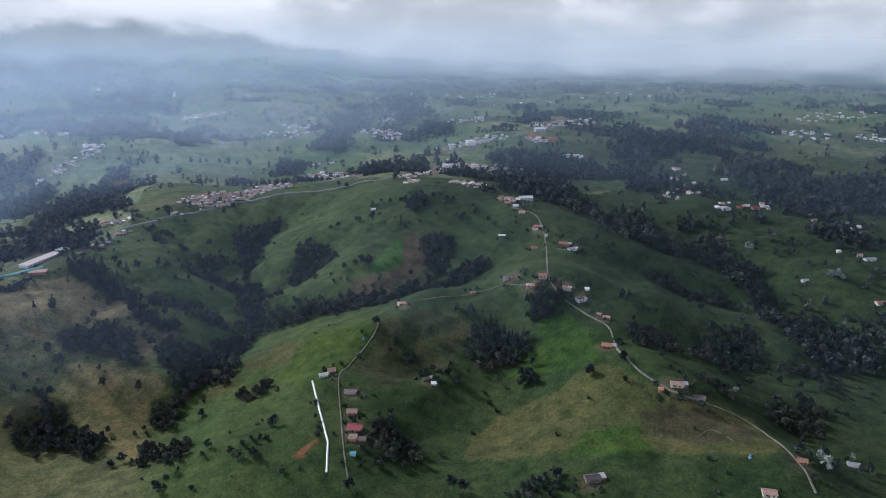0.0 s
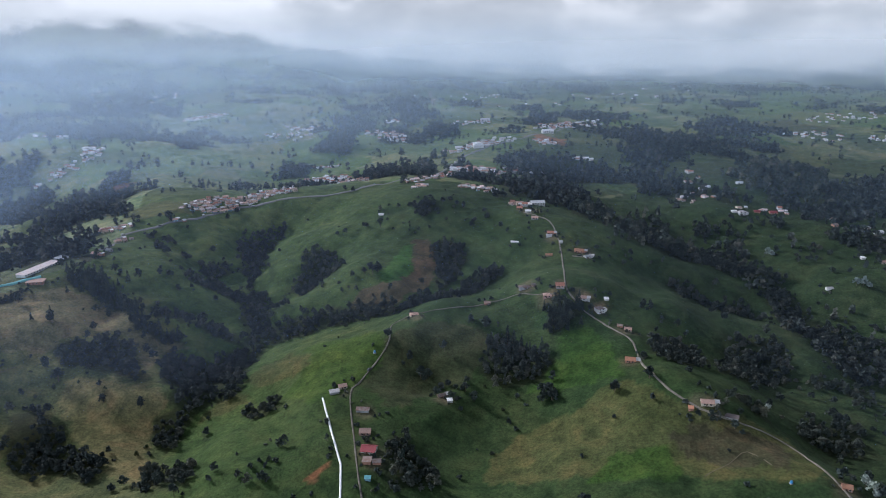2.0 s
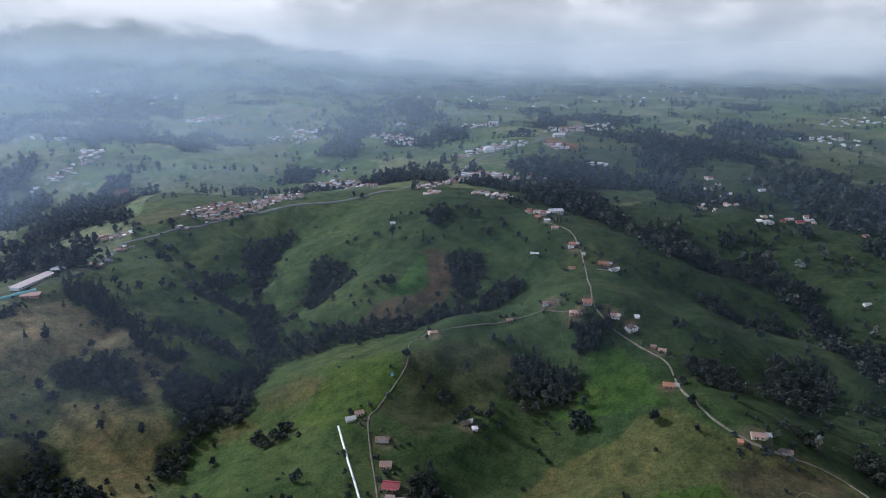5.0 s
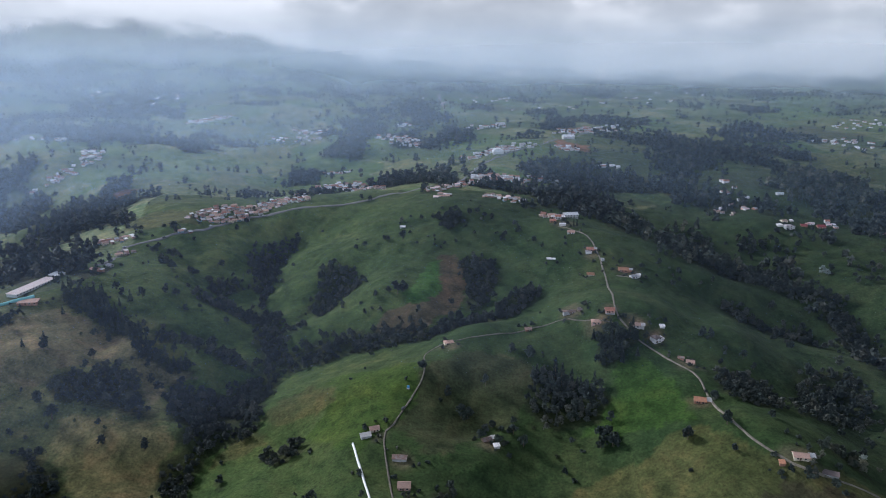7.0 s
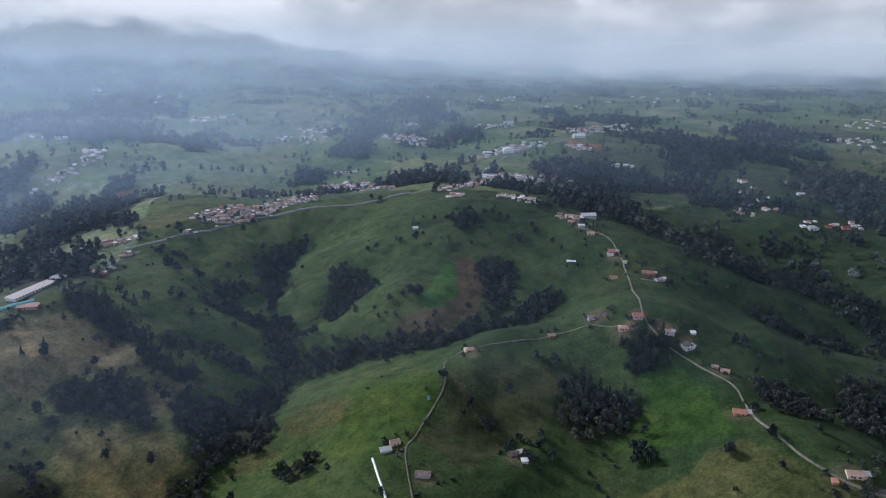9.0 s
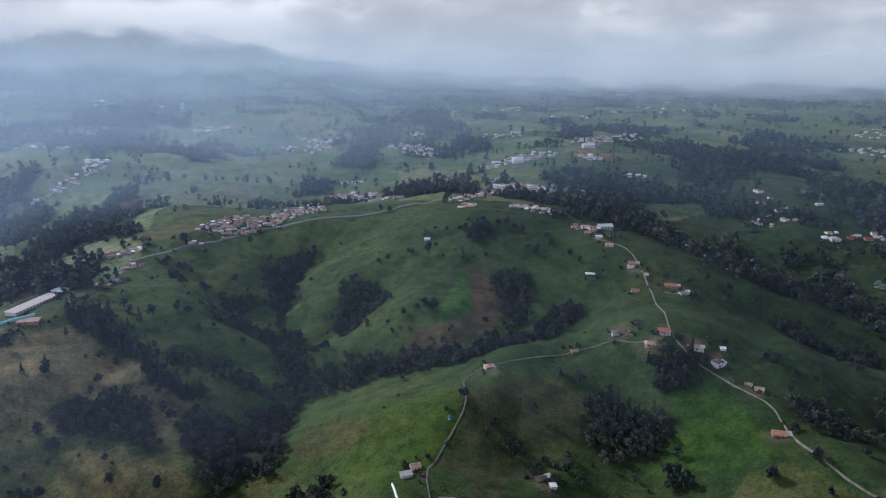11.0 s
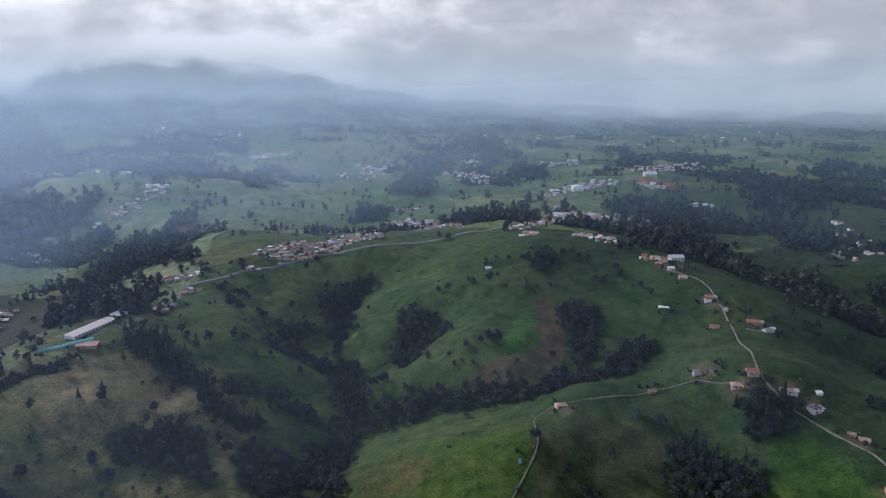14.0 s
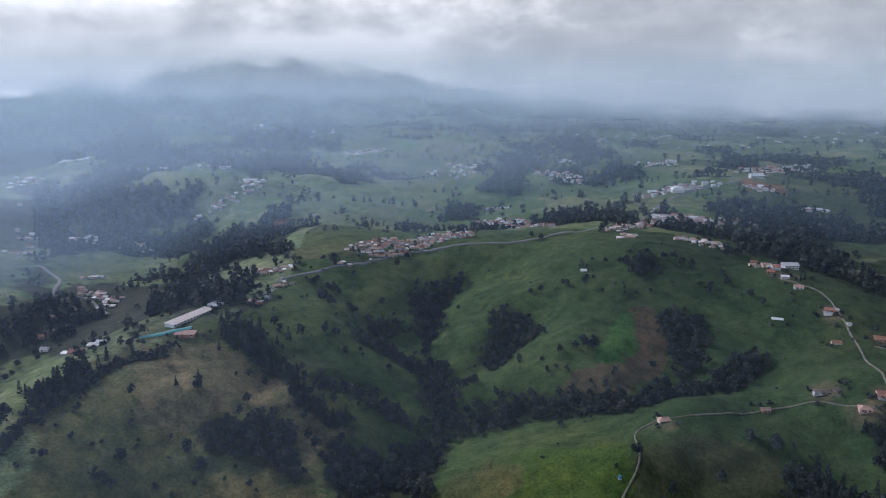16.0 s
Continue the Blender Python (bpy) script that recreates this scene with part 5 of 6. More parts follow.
def glass_look(tree, shader):
    shader.inputs["Base Color"].default_value = (0.03, 0.035, 0.04, 1)
    shader.inputs["Roughness"].default_value, shader.inputs["IOR"].default_value = 0.12, 1.5


GLASS = material("dark_window_glass", glass_look)


def box(bm, x0, x1, y0, y1, z0, z1):
    v = [bm.verts.new((x, y, z)) for z in (z0, z1) for x, y in ((x0, y0), (x1, y0), (x1, y1), (x0, y1))]
    for f in ((0, 3, 2, 1), (4, 5, 6, 7), (0, 1, 5, 4), (1, 2, 6, 5), (2, 3, 7, 6), (3, 0, 4, 7)):
        bm.faces.new([v[i] for i in f])


def part(name, bm, mat, parent, label="", at=None):
    mesh = bpy.data.meshes.new(name)
    bm.to_mesh(mesh)
    bm.free()
    mesh.materials.append(mat)
    ob = new(name, mesh)
    ob.parent = parent
    if at is not None:
        ob.matrix_basis = at
    return tagged(ob, label)


def gabled_walls(w, d, h, rise, shape):
    """Walls with gable ends, from below the ground to the eaves."""
    bm = bmesh.new()
    low = -3.5
    ring = [(-w / 2, -d / 2), (w / 2, -d / 2), (w / 2, d / 2), (-w / 2, d / 2)]
    b = [bm.verts.new((x, y, low)) for x, y in ring]
    t = [bm.verts.new((x, y, h)) for x, y in ring]
    bm.faces.new(b[::-1])
    if shape == "gable":
        g = [bm.verts.new((-w / 2, 0, h + rise)), bm.verts.new((w / 2, 0, h + rise))]
        bm.faces.new((b[0], b[1], t[1], t[0]))
        bm.faces.new((b[2], b[3], t[3], t[2]))
        bm.faces.new((b[1], b[2], t[2], g[1], t[1]))
        bm.faces.new((b[3], b[0], t[0], g[0], t[3]))
        bm.faces.new((t[0], t[1], g[1], g[0]))
        bm.faces.new((t[2], t[3], g[0], g[1]))
    else:
        for i in range(4):
            bm.faces.new((b[i], b[(i + 1) % 4], t[(i + 1) % 4], t[i]))
        bm.faces.new(t)
    return bm


def roof_shell(w, d, h, rise, shape, over=0.4, thick=0.14):
    """A roof with overhanging eaves and a thickness."""
    bm = bmesh.new()
    x, y = w / 2 + over, d / 2 + over
    drop = rise * over / (d / 2)
    if shape == "gable":
        rows = [(-x, -y, h - drop), (x, -y, h - drop), (x, 0, h + rise), (-x, 0, h + rise), (x, y, h - drop), (-x, y, h - drop)]
        sides = ((0, 1, 2, 3), (3, 2, 4, 5))
    elif shape == "hip":
        r = max(0.4, x - y * 0.9)
        rows = [(-x, -y, h - drop), (x, -y, h - drop), (r, 0, h + rise), (-r, 0, h + rise), (x, y, h - drop), (-x, y, h - drop)]
        sides = ((0, 1, 2, 3), (3, 2, 4, 5), (1, 4, 2), (5, 0, 3))
    elif shape == "vault":
        rows, sides = [], []
        n = 10
        for i in range(n + 1):
            t = math.pi * i / n
            rows += [(-x, -y * math.cos(t), h - 0.1 + rise * math.sin(t)), (x, -y * math.cos(t), h - 0.1 + rise * math.sin(t))]
        sides = [(2 * i, 2 * i + 1, 2 * i + 3, 2 * i + 2) for i in range(n)]
    else:
        rows = [(-x, -y, h + 0.1), (x, -y, h + 0.1), (x, y, h + 0.1 + rise), (-x, y, h + 0.1 + rise)]
        sides = ((0, 1, 2, 3),)
    up = [bm.verts.new((a, b, c + thick + 0.02)) for a, b, c in rows]
    down = [bm.verts.new((a, b, c + 0.02)) for a, b, c in rows]
    for s in sides:
        bm.faces.new([up[i] for i in s])
        bm.faces.new([down[i] for i in reversed(s)])
    if shape == "vault":
        bm.faces.new(down[0::2])
        bm.faces.new(down[1::2][::-1])
    edges = {}
    for s in sides:
        for i, j in zip(s, s[1:] + s[:1]):
            edges[(i, j)] = 1
    for i, j in edges:
        if (j, i) not in edges:
            bm.faces.new((up[j], up[i], down[i], down[j]))
    return bm


def window_parts(root, x, y, z, w, h, turn):
    bm = bmesh.new()
    for x0, x1, z0, z1 in ((-w / 2 - 0.1, -w / 2, -h / 2, h / 2), (w / 2, w / 2 + 0.1, -h / 2, h / 2), (-w / 2 - 0.1, w / 2 + 0.1, h / 2, h / 2 + 0.1), (-w / 2 - 0.15, w / 2 + 0.15, -h / 2 - 0.12, -h / 2)):
        box(bm, x0, x1, -0.09, 0.02, z0, z1)
    ob = part("window", bm, FRAME, root, at=pose(x, y, z, 0, 0, turn))
    bm = bmesh.new()
    box(bm, -w / 2, w / 2, -0.045, 0.01, -h / 2, h / 2)
    part("pane", bm, GLASS, ob, "dark window glass")


def house(name, w, d, storeys, shape, wall, roof, label, category="house", group="", windows=True, annex=None, porch=False, plain=False):
    """A house with its walls, roof, door and windows; its front looks along -y."""
    root = tagged(new(name), label, category, group)
    root.empty_display_size = 1.0
    h = 0.25 if shape == "vault" and w < 8.5 else 2.0 * storeys
    rise = {"gable": d * 0.26, "hip": d * 0.22, "vault": d * (0.25 if w > 8.5 else 0.2), "flat": 0.5}[shape]
    part("wall", gabled_walls(w, d, h, rise, shape), WALLS[wall], root)
    part("roof", roof_shell(w, d, h, rise, shape), ROOFS[roof], root, "%s roof" % roof if roof not in ("tile",) else "clay tile roof")
    if shape in ("gable", "hip") and not plain:
        bm = bmesh.new()
        r = w / 2 + 0.5 if shape == "gable" else max(0.4, w / 2 + 0.55 - (d / 2 + 0.55) * 0.9)
        box(bm, -r, r, -0.16, 0.16, h + rise + 0.08, h + rise + 0.26)
        part("ridge_cap", bm, ROOFS[roof], root)
    if plain:
        for s in range(storeys):
            for x in (-w * 0.28, w * 0.25):
                bm = bmesh.new()
                box(bm, -0.6, 0.6, -0.05, 0.02, -0.55, 0.55)
                part("window", bm, GLASS, root, at=pose(x, -d / 2 - 0.01, 2.15 * s + 1.2))
        bm = bmesh.new()
        box(bm, -0.48, 0.48, -0.06, 0.02, 0.0, 1.95)
        part("door", bm, DOOR, root, at=pose(0, -d / 2 - 0.01, 0.02))
    elif windows:
        bm = bmesh.new()
        box(bm, -0.48, 0.48, -0.06, 0.02, 0.0, 1.95)
        part("door", bm, DOOR, root, "dark wooden door", pose(-w * 0.08, -d / 2 - 0.01, 0.02))
        n = max(2, int(w / 3.4))
        for s in range(storeys):
            for k in range(n):
                x = (k + 0.5) / n * w - w / 2
                if s == 0 and abs(x + w * 0.08) < 1.1:
                    continue
                window_parts(root, x, -d / 2 - 0.01, 2.15 * s + 1.2, 1.1, 1.1, 0)
            window_parts(root, w / 2 + 0.01, 0.0, 2.15 * s + 1.2, 1.1, 1.1, 90)
    if porch:
        bm = bmesh.new()
        box(bm, -w / 2, w / 2, -d / 2 - 1.7, -d / 2 - 0.1, -0.6, -0.02)
        part("porch_floor", bm, WALLS["grey"], root)
        bm = bmesh.new()
        box(bm, -w / 2 - 0.2, w / 2 + 0.2, -d / 2 - 1.9, -d / 2 - 0.6, 2.22, 2.34)
        part("porch_roof", bm, ROOFS[roof], root)
        for k in range(4):
            bm = bmesh.new()
            x = -w / 2 + 0.15 + k * (w - 0.3) / 3
            box(bm, x - 0.08, x + 0.08, -d / 2 - 1.7, -d / 2 - 1.54, -0.02, 2.22)
            part("post", bm, FRAME, root)
    if annex:
        aw, ad, side, aroof = annex
        bm = bmesh.new()
        box(bm, side * (w / 2 + 0.02) if side > 0 else -w / 2 - aw - 0.02, w / 2 + aw + 0.02 if side > 0 else -w / 2 - 0.02, -ad / 2, ad / 2, -3.5, 2.2)
        part("annex", bm, WALLS[wall], root)
        bm = roof_shell(aw, ad, 2.2, 0.5, "flat", 0.35, 0.1)
        part("annex_roof", bm, ROOFS[aroof], root, "%s annex roof" % aroof, pose(side * (w / 2 + aw / 2 + 0.42), 0, 0.0))
    return root


def floor_level(x, y, reach):
    """The level of a house dug part-way into its slope."""
    around = [ground_at(x + reach * math.cos(t), y + reach * math.sin(t)) for t in (0.0, 1.57, 3.14, 4.71)]
    return 0.35 * ground_at(x, y) + 0.65 * min(around)


def place(root, x, y, turn, lift=0.05):
    """Stands a house on the ground with its floor level with the highest ground under its middle."""
    root.matrix_basis = pose(x, y, floor_level(x, y, 4.0) + lift, 0, 0, turn)
    return root


FARM_SPOTS = []


def farm(x, y, turn, w, d, storeys, shape, wall, roof, label, extra):
    w, d = 0.72 * w, 0.75 * d
    FARM_SPOTS.append((x, y, 6 + w / 2))
    name = "hall" if extra == "hall" else "shed" if extra == "shed" else "farmhouse"
    place(house(name, w, d, storeys, shape, wall, roof, label, "hall" if extra == "hall" else "house", "farm sheds" if name == "shed" else "farmhouses" if name == "farmhouse" else "",
                windows=extra != "shed", annex={"annex": (3.0, d * 0.7, 1, "zinc"), "west_annex": (3.5, d * 0.7, -1, "rust")}.get(extra), porch=extra == "porch"), x, y, turn)


# x, y, turn, width, depth, storeys, roof shape, walls, roof, label, extra
farm(-86, 484, 20, 8, 6, 1, "gable", "cream", "tan", "small cream farmhouse with a faded tile roof", "")
farm(-91, 477, 20, 9, 5, 1, "flat", "grey", "zinc", "low grey shed with a zinc roof", "shed")
farm(-68, 457, -5, 12, 6, 1, "gable", "grey", "rust", "long grey shed with a weathered sheet roof", "shed")
farm(-64, 433, 0, 10, 8, 1, "gable", "pink", "tan", "pink farmhouse with a pale tile roof beside the lane", "")
farm(-59, 410, -8, 13, 9, 1, "gable", "white", "red", "white farmhouse with a dark red sheet roof", "porch")
farm(-59, 397, -5, 7, 6, 1, "flat", "brick", "rust", "rough brick shed with a rusty roof", "shed")
farm(-53, 397, 5, 7, 5, 1, "gable", "brick", "rust", "brick outhouse with a rusty roof", "shed")
farm(-57, 382, 0, 4.5, 4, 1, "gable", "blue", "turquoise", "small shelter under a turquoise sheet roof", "shed")
farm(-13, 484, 20, 8, 6, 1, "gable", "wood", "rust", "old wooden farmhouse in the bowl", "annex")
farm(-7, 477, 10, 5, 4, 1, "flat", "white", "white", "white outhouse with a sheet roof", "shed")
farm(88, 351, 10, 12, 8, 1, "gable", "wood", "dark", "dark farmhouse with a dark sheet roof", "annex")
farm(128, 496, -15, 10, 8, 1, "gable", "brick", "orange", "brick farmhouse with an orange tile roof", "annex")
farm(140, 550, -20, 8, 6, 1, "gable", "cream", "tan", "cream cottage with a faded roof behind trees", "")
farm(134, 553, -20, 6, 3, 1, "flat", "brick", "rust", "low brick shed beside the lane", "shed")
farm(160, 427, -12, 11, 7, 1, "gable", "cream", "tan", "cream farmhouse with a brown tile roof on the ridge", "annex")
farm(149, 425, -12, 4, 4, 1, "flat", "brick", "orange", "small orange-roofed roadside hut", "shed")
farm(173, 418, -25, 11, 5, 1, "flat", "grey", "dark", "low dark shed behind the farm", "shed")
farm(210, 351, -20, 7, 6, 1, "gable", "brick", "orange", "brick cottage by the bend of the lane", "")
farm(256, 374, -20, 9, 7, 1, "gable", "grey", "zinc", "grey house with a zinc roof among trees", "")
farm(181, 328, -10, 10, 7, 1, "gable", "cream", "tan", "cream farmhouse with a faded roof", "")
farm(-37, 585, 15, 10, 7, 1, "hip", "cream", "tan", "cream cottage with a pale hipped roof at the bend", "")
farm(28, 610, 8, 7, 5, 1, "gable", "brick", "tan", "small brick cottage beside the lane", "")
farm(64, 619, 10, 9, 5, 1, "gable", "grey", "rust", "grey farm shed with a patched roof", "west_annex")
farm(71, 618, 30, 5, 5, 1, "flat", "wood", "dark", "small dark shed in the yard", "shed")
farm(80, 597, -8, 10, 8, 1, "hip", "pink", "tan", "pink house with a pale hipped tile roof", "")
farm(92, 605, -4, 10, 8, 1, "gable", "pink", "tile", "pink and white house beside the lane", "porch")
farm(109, 590, -12, 11, 7, 1, "gable", "white", "tan", "white bungalow with a faded tile roof", "annex")
farm(131, 592, 0, 5, 4, 1, "flat", "white", "white", "small white hut on the ridge", "shed")
farm(122, 577, 25, 9, 8, 2, "hip", "white", "dark", "white villa with a dark roof", "annex")
farm(96, 699, -6, 9, 6, 1, "gable", "cream", "orange", "small farmhouse with an orange tile roof", "shed")
farm(104, 744, -10, 9, 7, 1, "gable", "brick", "tile", "brown brick farmhouse beside the lane", "annex")
farm(102, 740, -10, 8, 5, 1, "flat", "white", "zinc", "white shed with a zinc roof", "shed")
farm(112, 723, 0, 4, 4, 1, "flat", "white", "zinc", "small white hut by the lane", "shed")
farm(128, 705, -15, 13, 8, 1, "gable", "brick", "orange", "long farmhouse with an orange tile roof", "annex")
farm(133, 688, 25, 9, 6, 1, "gable", "white", "zinc", "white shed with a zinc roof", "annex")
farm(139, 692, 0, 4, 3, 1, "flat", "white", "white", "small white hut beside a farmyard", "shed")
farm(65, 739, -5, 11, 6, 1, "vault", "white", "white", "white plastic-covered shelter on the pasture", "shed")
farm(92, 785, -10, 10, 7, 1, "gable", "white", "tan", "white bungalow at the top of the lane", "")
farm(106, 869, 10, 24, 11, 2, "gable", "white", "white", "large white hall with a sheet roof", "hall")
farm(79, 824, -15, 9, 7, 1, "gable", "brick", "tile", "brown brick house beside the hall", "")
farm(75, 870, -15, 8, 7, 1, "gable", "brick", "tile", "brick house with a clay tile roof", "")
farm(87, 808, 0, 9, 4, 1, "flat", "white", "white", "low white shed by the hall", "shed")
farm(128, 899, 20, 7, 6, 1, "gable", "white", "zinc", "white house behind the hall", "")
farm(327, 979, 15, 14, 6, 1, "gable", "white", "white", "long white building on the eastern slope", "")
farm(372, 890, 10, 14, 9, 2, "hip", "white", "zinc", "large white country house with outbuildings", "annex")
farm(363, 893, 10, 9, 6, 1, "flat", "white", "white", "white outbuilding of the country house", "shed")
farm(415, 896, -5, 13, 8, 1, "gable", "brick", "red", "long red-roofed house among trees", "")
farm(394, 896, -5, 10, 6, 1, "gable", "brick", "red", "red-roofed shed among trees", "shed")
farm(481, 877, 0, 12, 8, 1, "gable", "white", "tan", "white house with a faded roof on the east ridge", "")
farm(466, 842, 15, 9, 7, 1, "gable", "brick", "rust", "brick house with a rusty roof", "")
farm(502, 813, 10, 14, 8, 1, "gable", "white", "white", "white house with a sheet roof on the east ridge", "")
farm(502, 835, 10, 8, 6, 1, "gable", "cream", "zinc", "cream house with a zinc roof", "")
farm(457, 708, 10, 14, 7, 1, "gable", "white", "zinc", "long white farm building", "annex")
farm(452, 718, 0, 9, 6, 1, "gable", "cream", "tan", "cream cottage on the east ridge", "")
farm(439, 734, 0, 6, 5, 1, "flat", "white", "white", "small white hut beside a farmyard", "shed")
farm(376, 679, 5, 9, 5, 1, "gable", "white", "zinc", "white shed below dark trees", "shed")
farm(422, 624, 0, 11, 8, 1, "gable", "cream", "tile", "cream house on the eastern slope", "")
farm(417, 1012, 5, 13, 6, 1, "gable", "white", "white", "white building in the north woods", "")
farm(229, 1194, 5, 16, 7, 1, "gable", "white", "white", "long white house beyond the woods", "")
farm(194, 1397, 8, 30, 16, 2, "gable", "white", "white", "large white warehouse by the village", "hall")
farm(84, 1619, 5, 28, 16, 2, "gable", "white", "zinc", "pale warehouse on the plain", "hall")
farm(51, 1253, 98, 16, 24, 2, "vault", "white", "white", "white vaulted sports hall", "hall")
farm(17, 1277, 10, 18, 9, 1, "gable", "white", "white", "white sheds by the sports hall", "")
farm(98, 1306, 20, 14, 9, 1, "gable", "white", "zinc", "pale house by the village road", "")
farm(-87, 843, 0, 8, 5, 1, "gable", "white", "white", "small white hut on the hilltop", "shed")
farm(-369, 707, -15, 14, 7, 1, "gable", "brick", "tan", "long brick farmhouse with a pale roof on the ridge", "annex")
farm(-365, 726, -20, 8, 6, 1, "gable", "grey", "zinc", "grey house below the road", "")
farm(-401, 657, 77, 62, 13, 1, "flat", "white", "pinkish", "very long shed with a faded pink roof", "hall")
farm(-389, 630, 12, 21, 11, 1, "flat", "brick", "tan", "low brick farm building with a brown roof", "")
farm(-397, 691, 77, 14, 12, 1, "flat", "white", "white", "grey-roofed end of the long shed", "shed")
farm(-456, 593, 10, 14, 9, 1, "gable", "brick", "tile", "brick farmhouse with a clay tile roof", "")
farm(-555, 672, 5, 11, 8, 1, "gable", "white", "zinc", "white house with a zinc roof", "")
farm(-576, 691, 20, 9, 7, 2, "gable", "pink", "tile", "pink two-storey house with a tile roof", "")
farm(-501, 633, 5, 8, 6, 1, "flat", "white", "white", "small house with a white sheet roof", "")
farm(-450, 604, 10, 12, 7, 1, "flat", "grey", "zinc", "grey shed with a zinc roof", "shed")
farm(-446, 608, 10, 10, 7, 1, "gable", "white", "white", "grey shed with a white sheet roof", "shed")
farm(-591, 726, 0, 7, 6, 2, "gable", "brick", "rust", "narrow brick house among trees", "")
farm(-477, 724, 0, 9, 7, 1, "gable", "blue", "white", "blue house with a pale roof", "")
farm(-674, 1001, -10, 28, 14, 1, "gable", "white", "white", "long white farm buildings", "hall")
farm(-747, 1015, 10, 14, 9, 1, "gable", "brick", "orange", "brick house with an orange roof", "")
farm(-871, 2280, 3, 34, 16, 2, "gable", "white", "white", "large white shed on the far plain", "hall")

# ---- the villages ----
KIT = [house("town_house", w, d, n, shape, wall, roof, "%s village house with a %s roof" % (wall_word, roof_word), "house", "village houses", plain=True)
       for w, d, n, shape, wall, roof, wall_word, roof_word in (
           (7.5, 7.0, 1, "gable", "white", "rust", "white plastered", "rusty sheet"), (8.5, 7.5, 2, "gable", "cream", "tan", "cream two-storey", "faded tile"),
           (7.0, 8.0, 1, "gable", "brick", "zinc", "bare brick", "zinc sheet"), (9.0, 7.0, 1, "hip", "white", "tan", "white plastered", "faded tile"),
           (6.5, 7.5, 2, "flat", "pink", "zinc", "pink two-storey", "flat zinc"), (8.0, 6.5, 1, "gable", "white", "pinkish", "white plastered", "faded pink"),
           (7.0, 6.5, 1, "flat", "grey", "white", "grey rendered", "white sheet"), (9.5, 7.0, 2, "gable", "white", "tile", "white two-storey", "clay tile"),
           (6.5, 6.0, 1, "gable", "cream", "rust", "small cream", "rusty sheet"), (8.0, 7.0, 1, "gable", "blue", "tan", "blue plastered", "faded tile"))]


def village_spots():
    spots = []
    for line, count, spread_out, turn in VILLAGE_ROWS:
        p = np.array(line, float)
        s = np.concatenate([[0.0], np.cumsum(np.linalg.norm(np.diff(p, axis=0), axis=1))])
        for k in range(int(count * 2.6)):
            u = RNG.uniform(0, s[-1])
            x = np.interp(u, s, p[:, 0]) + RNG.uniform(-1, 1) * spread_out
            y = np.interp(u, s, p[:, 1]) + RNG.uniform(-1, 1) * spread_out
            if all((x - a) ** 2 + (y - b) ** 2 > 4.7 ** 2 for a, b, _ in spots) and all((x - a) ** 2 + (y - b) ** 2 > r * r for a, b, r in FARM_SPOTS):
                spots.append((x, y, turn + RNG.uniform(-14, 14)))
    return spots


VILLAGE = sorted(village_spots(), key=lambda s: math.hypot(s[0] + 50, s[1] - 90))
used = set()
for x, y, turn in VILLAGE[:300]:
    k = int(RNG.integers(len(KIT)))
    s = RNG.uniform(0.66, 0.94)
    m = pose(x, y, floor_level(x, y, 2.5) + 0.05, 0, 0, turn) @ Matrix.Diagonal((s, RNG.uniform(0.7, 0.98), RNG.uniform(0.66, 0.9), 1))
    if k in used:
        copy_thing(KIT[k], m)
    else:
        KIT[k].matrix_basis = m
        used.add(k)


def far_houses(spots):
    """The farthest houses of the plain, a few metres of wall and roof each, joined."""
    bm = bmesh.new()
    mats = [WALLS["white"], ROOFS["tile"], ROOFS["zinc"], ROOFS["white"], ROOFS["tan"]]
    for x, y, turn in spots:
        w, d, h = RNG.uniform(4.5, 9), RNG.uniform(4, 6), RNG.uniform(1.5, 2.2)
        m = pose(x, y, ground_at(x, y) + 0.3, 0, 0, turn)
        roof = int(RNG.integers(1, len(mats)))
        for shell, index in ((gabled_walls(w, d, h, d * 0.24, "gable"), 0), (roof_shell(w, d, h, d * 0.24, "gable"), roof)):
            shell.verts.index_update()
            vs = [bm.verts.new(m @ v.co) for v in shell.verts]
            for f in shell.faces:
                bm.faces.new([vs[v.index] for v in f.verts]).material_index = index
            shell.free()
    mesh = bpy.data.meshes.new("distant_houses")
    bm.to_mesh(mesh)
    bm.free()
    for mat in mats:
        mesh.materials.append(mat)
    tagged(new("distant_houses", mesh), "pale scattered houses far out on the plain", "houses", kind="stuff")


far_houses(VILLAGE[300:])


def gardens():
    """Hedges and garden bushes beside the houses."""
    spots = [(x + RNG.normal() * 1.5 + r * math.cos(t), y + RNG.normal() * 1.5 + r * math.sin(t)) for x, y, r in FARM_SPOTS for t in RNG.uniform(0, 6.283, 4) if math.hypot(x, y) < 1000]
    planted("garden_shrubs", np.array(spots), ("bush",), LEAVES, "dark garden bushes and hedges beside farmhouses", "shrubs", (0.35, 0.9))
    spots = [(x + 6.5 * math.cos(t), y + 6.5 * math.sin(t)) for x, y, _ in VILLAGE for t in RNG.uniform(0, 6.283, 1) if RNG.uniform() < (0.2 if y < 1250 else 0.45)]
    planted("garden_trees", np.array(spots), ("bush", "far"), LEAVES, "dark garden trees between the village houses", "trees", (0.35, 0.7))


gardens()

# ---- trees of the wider country ----


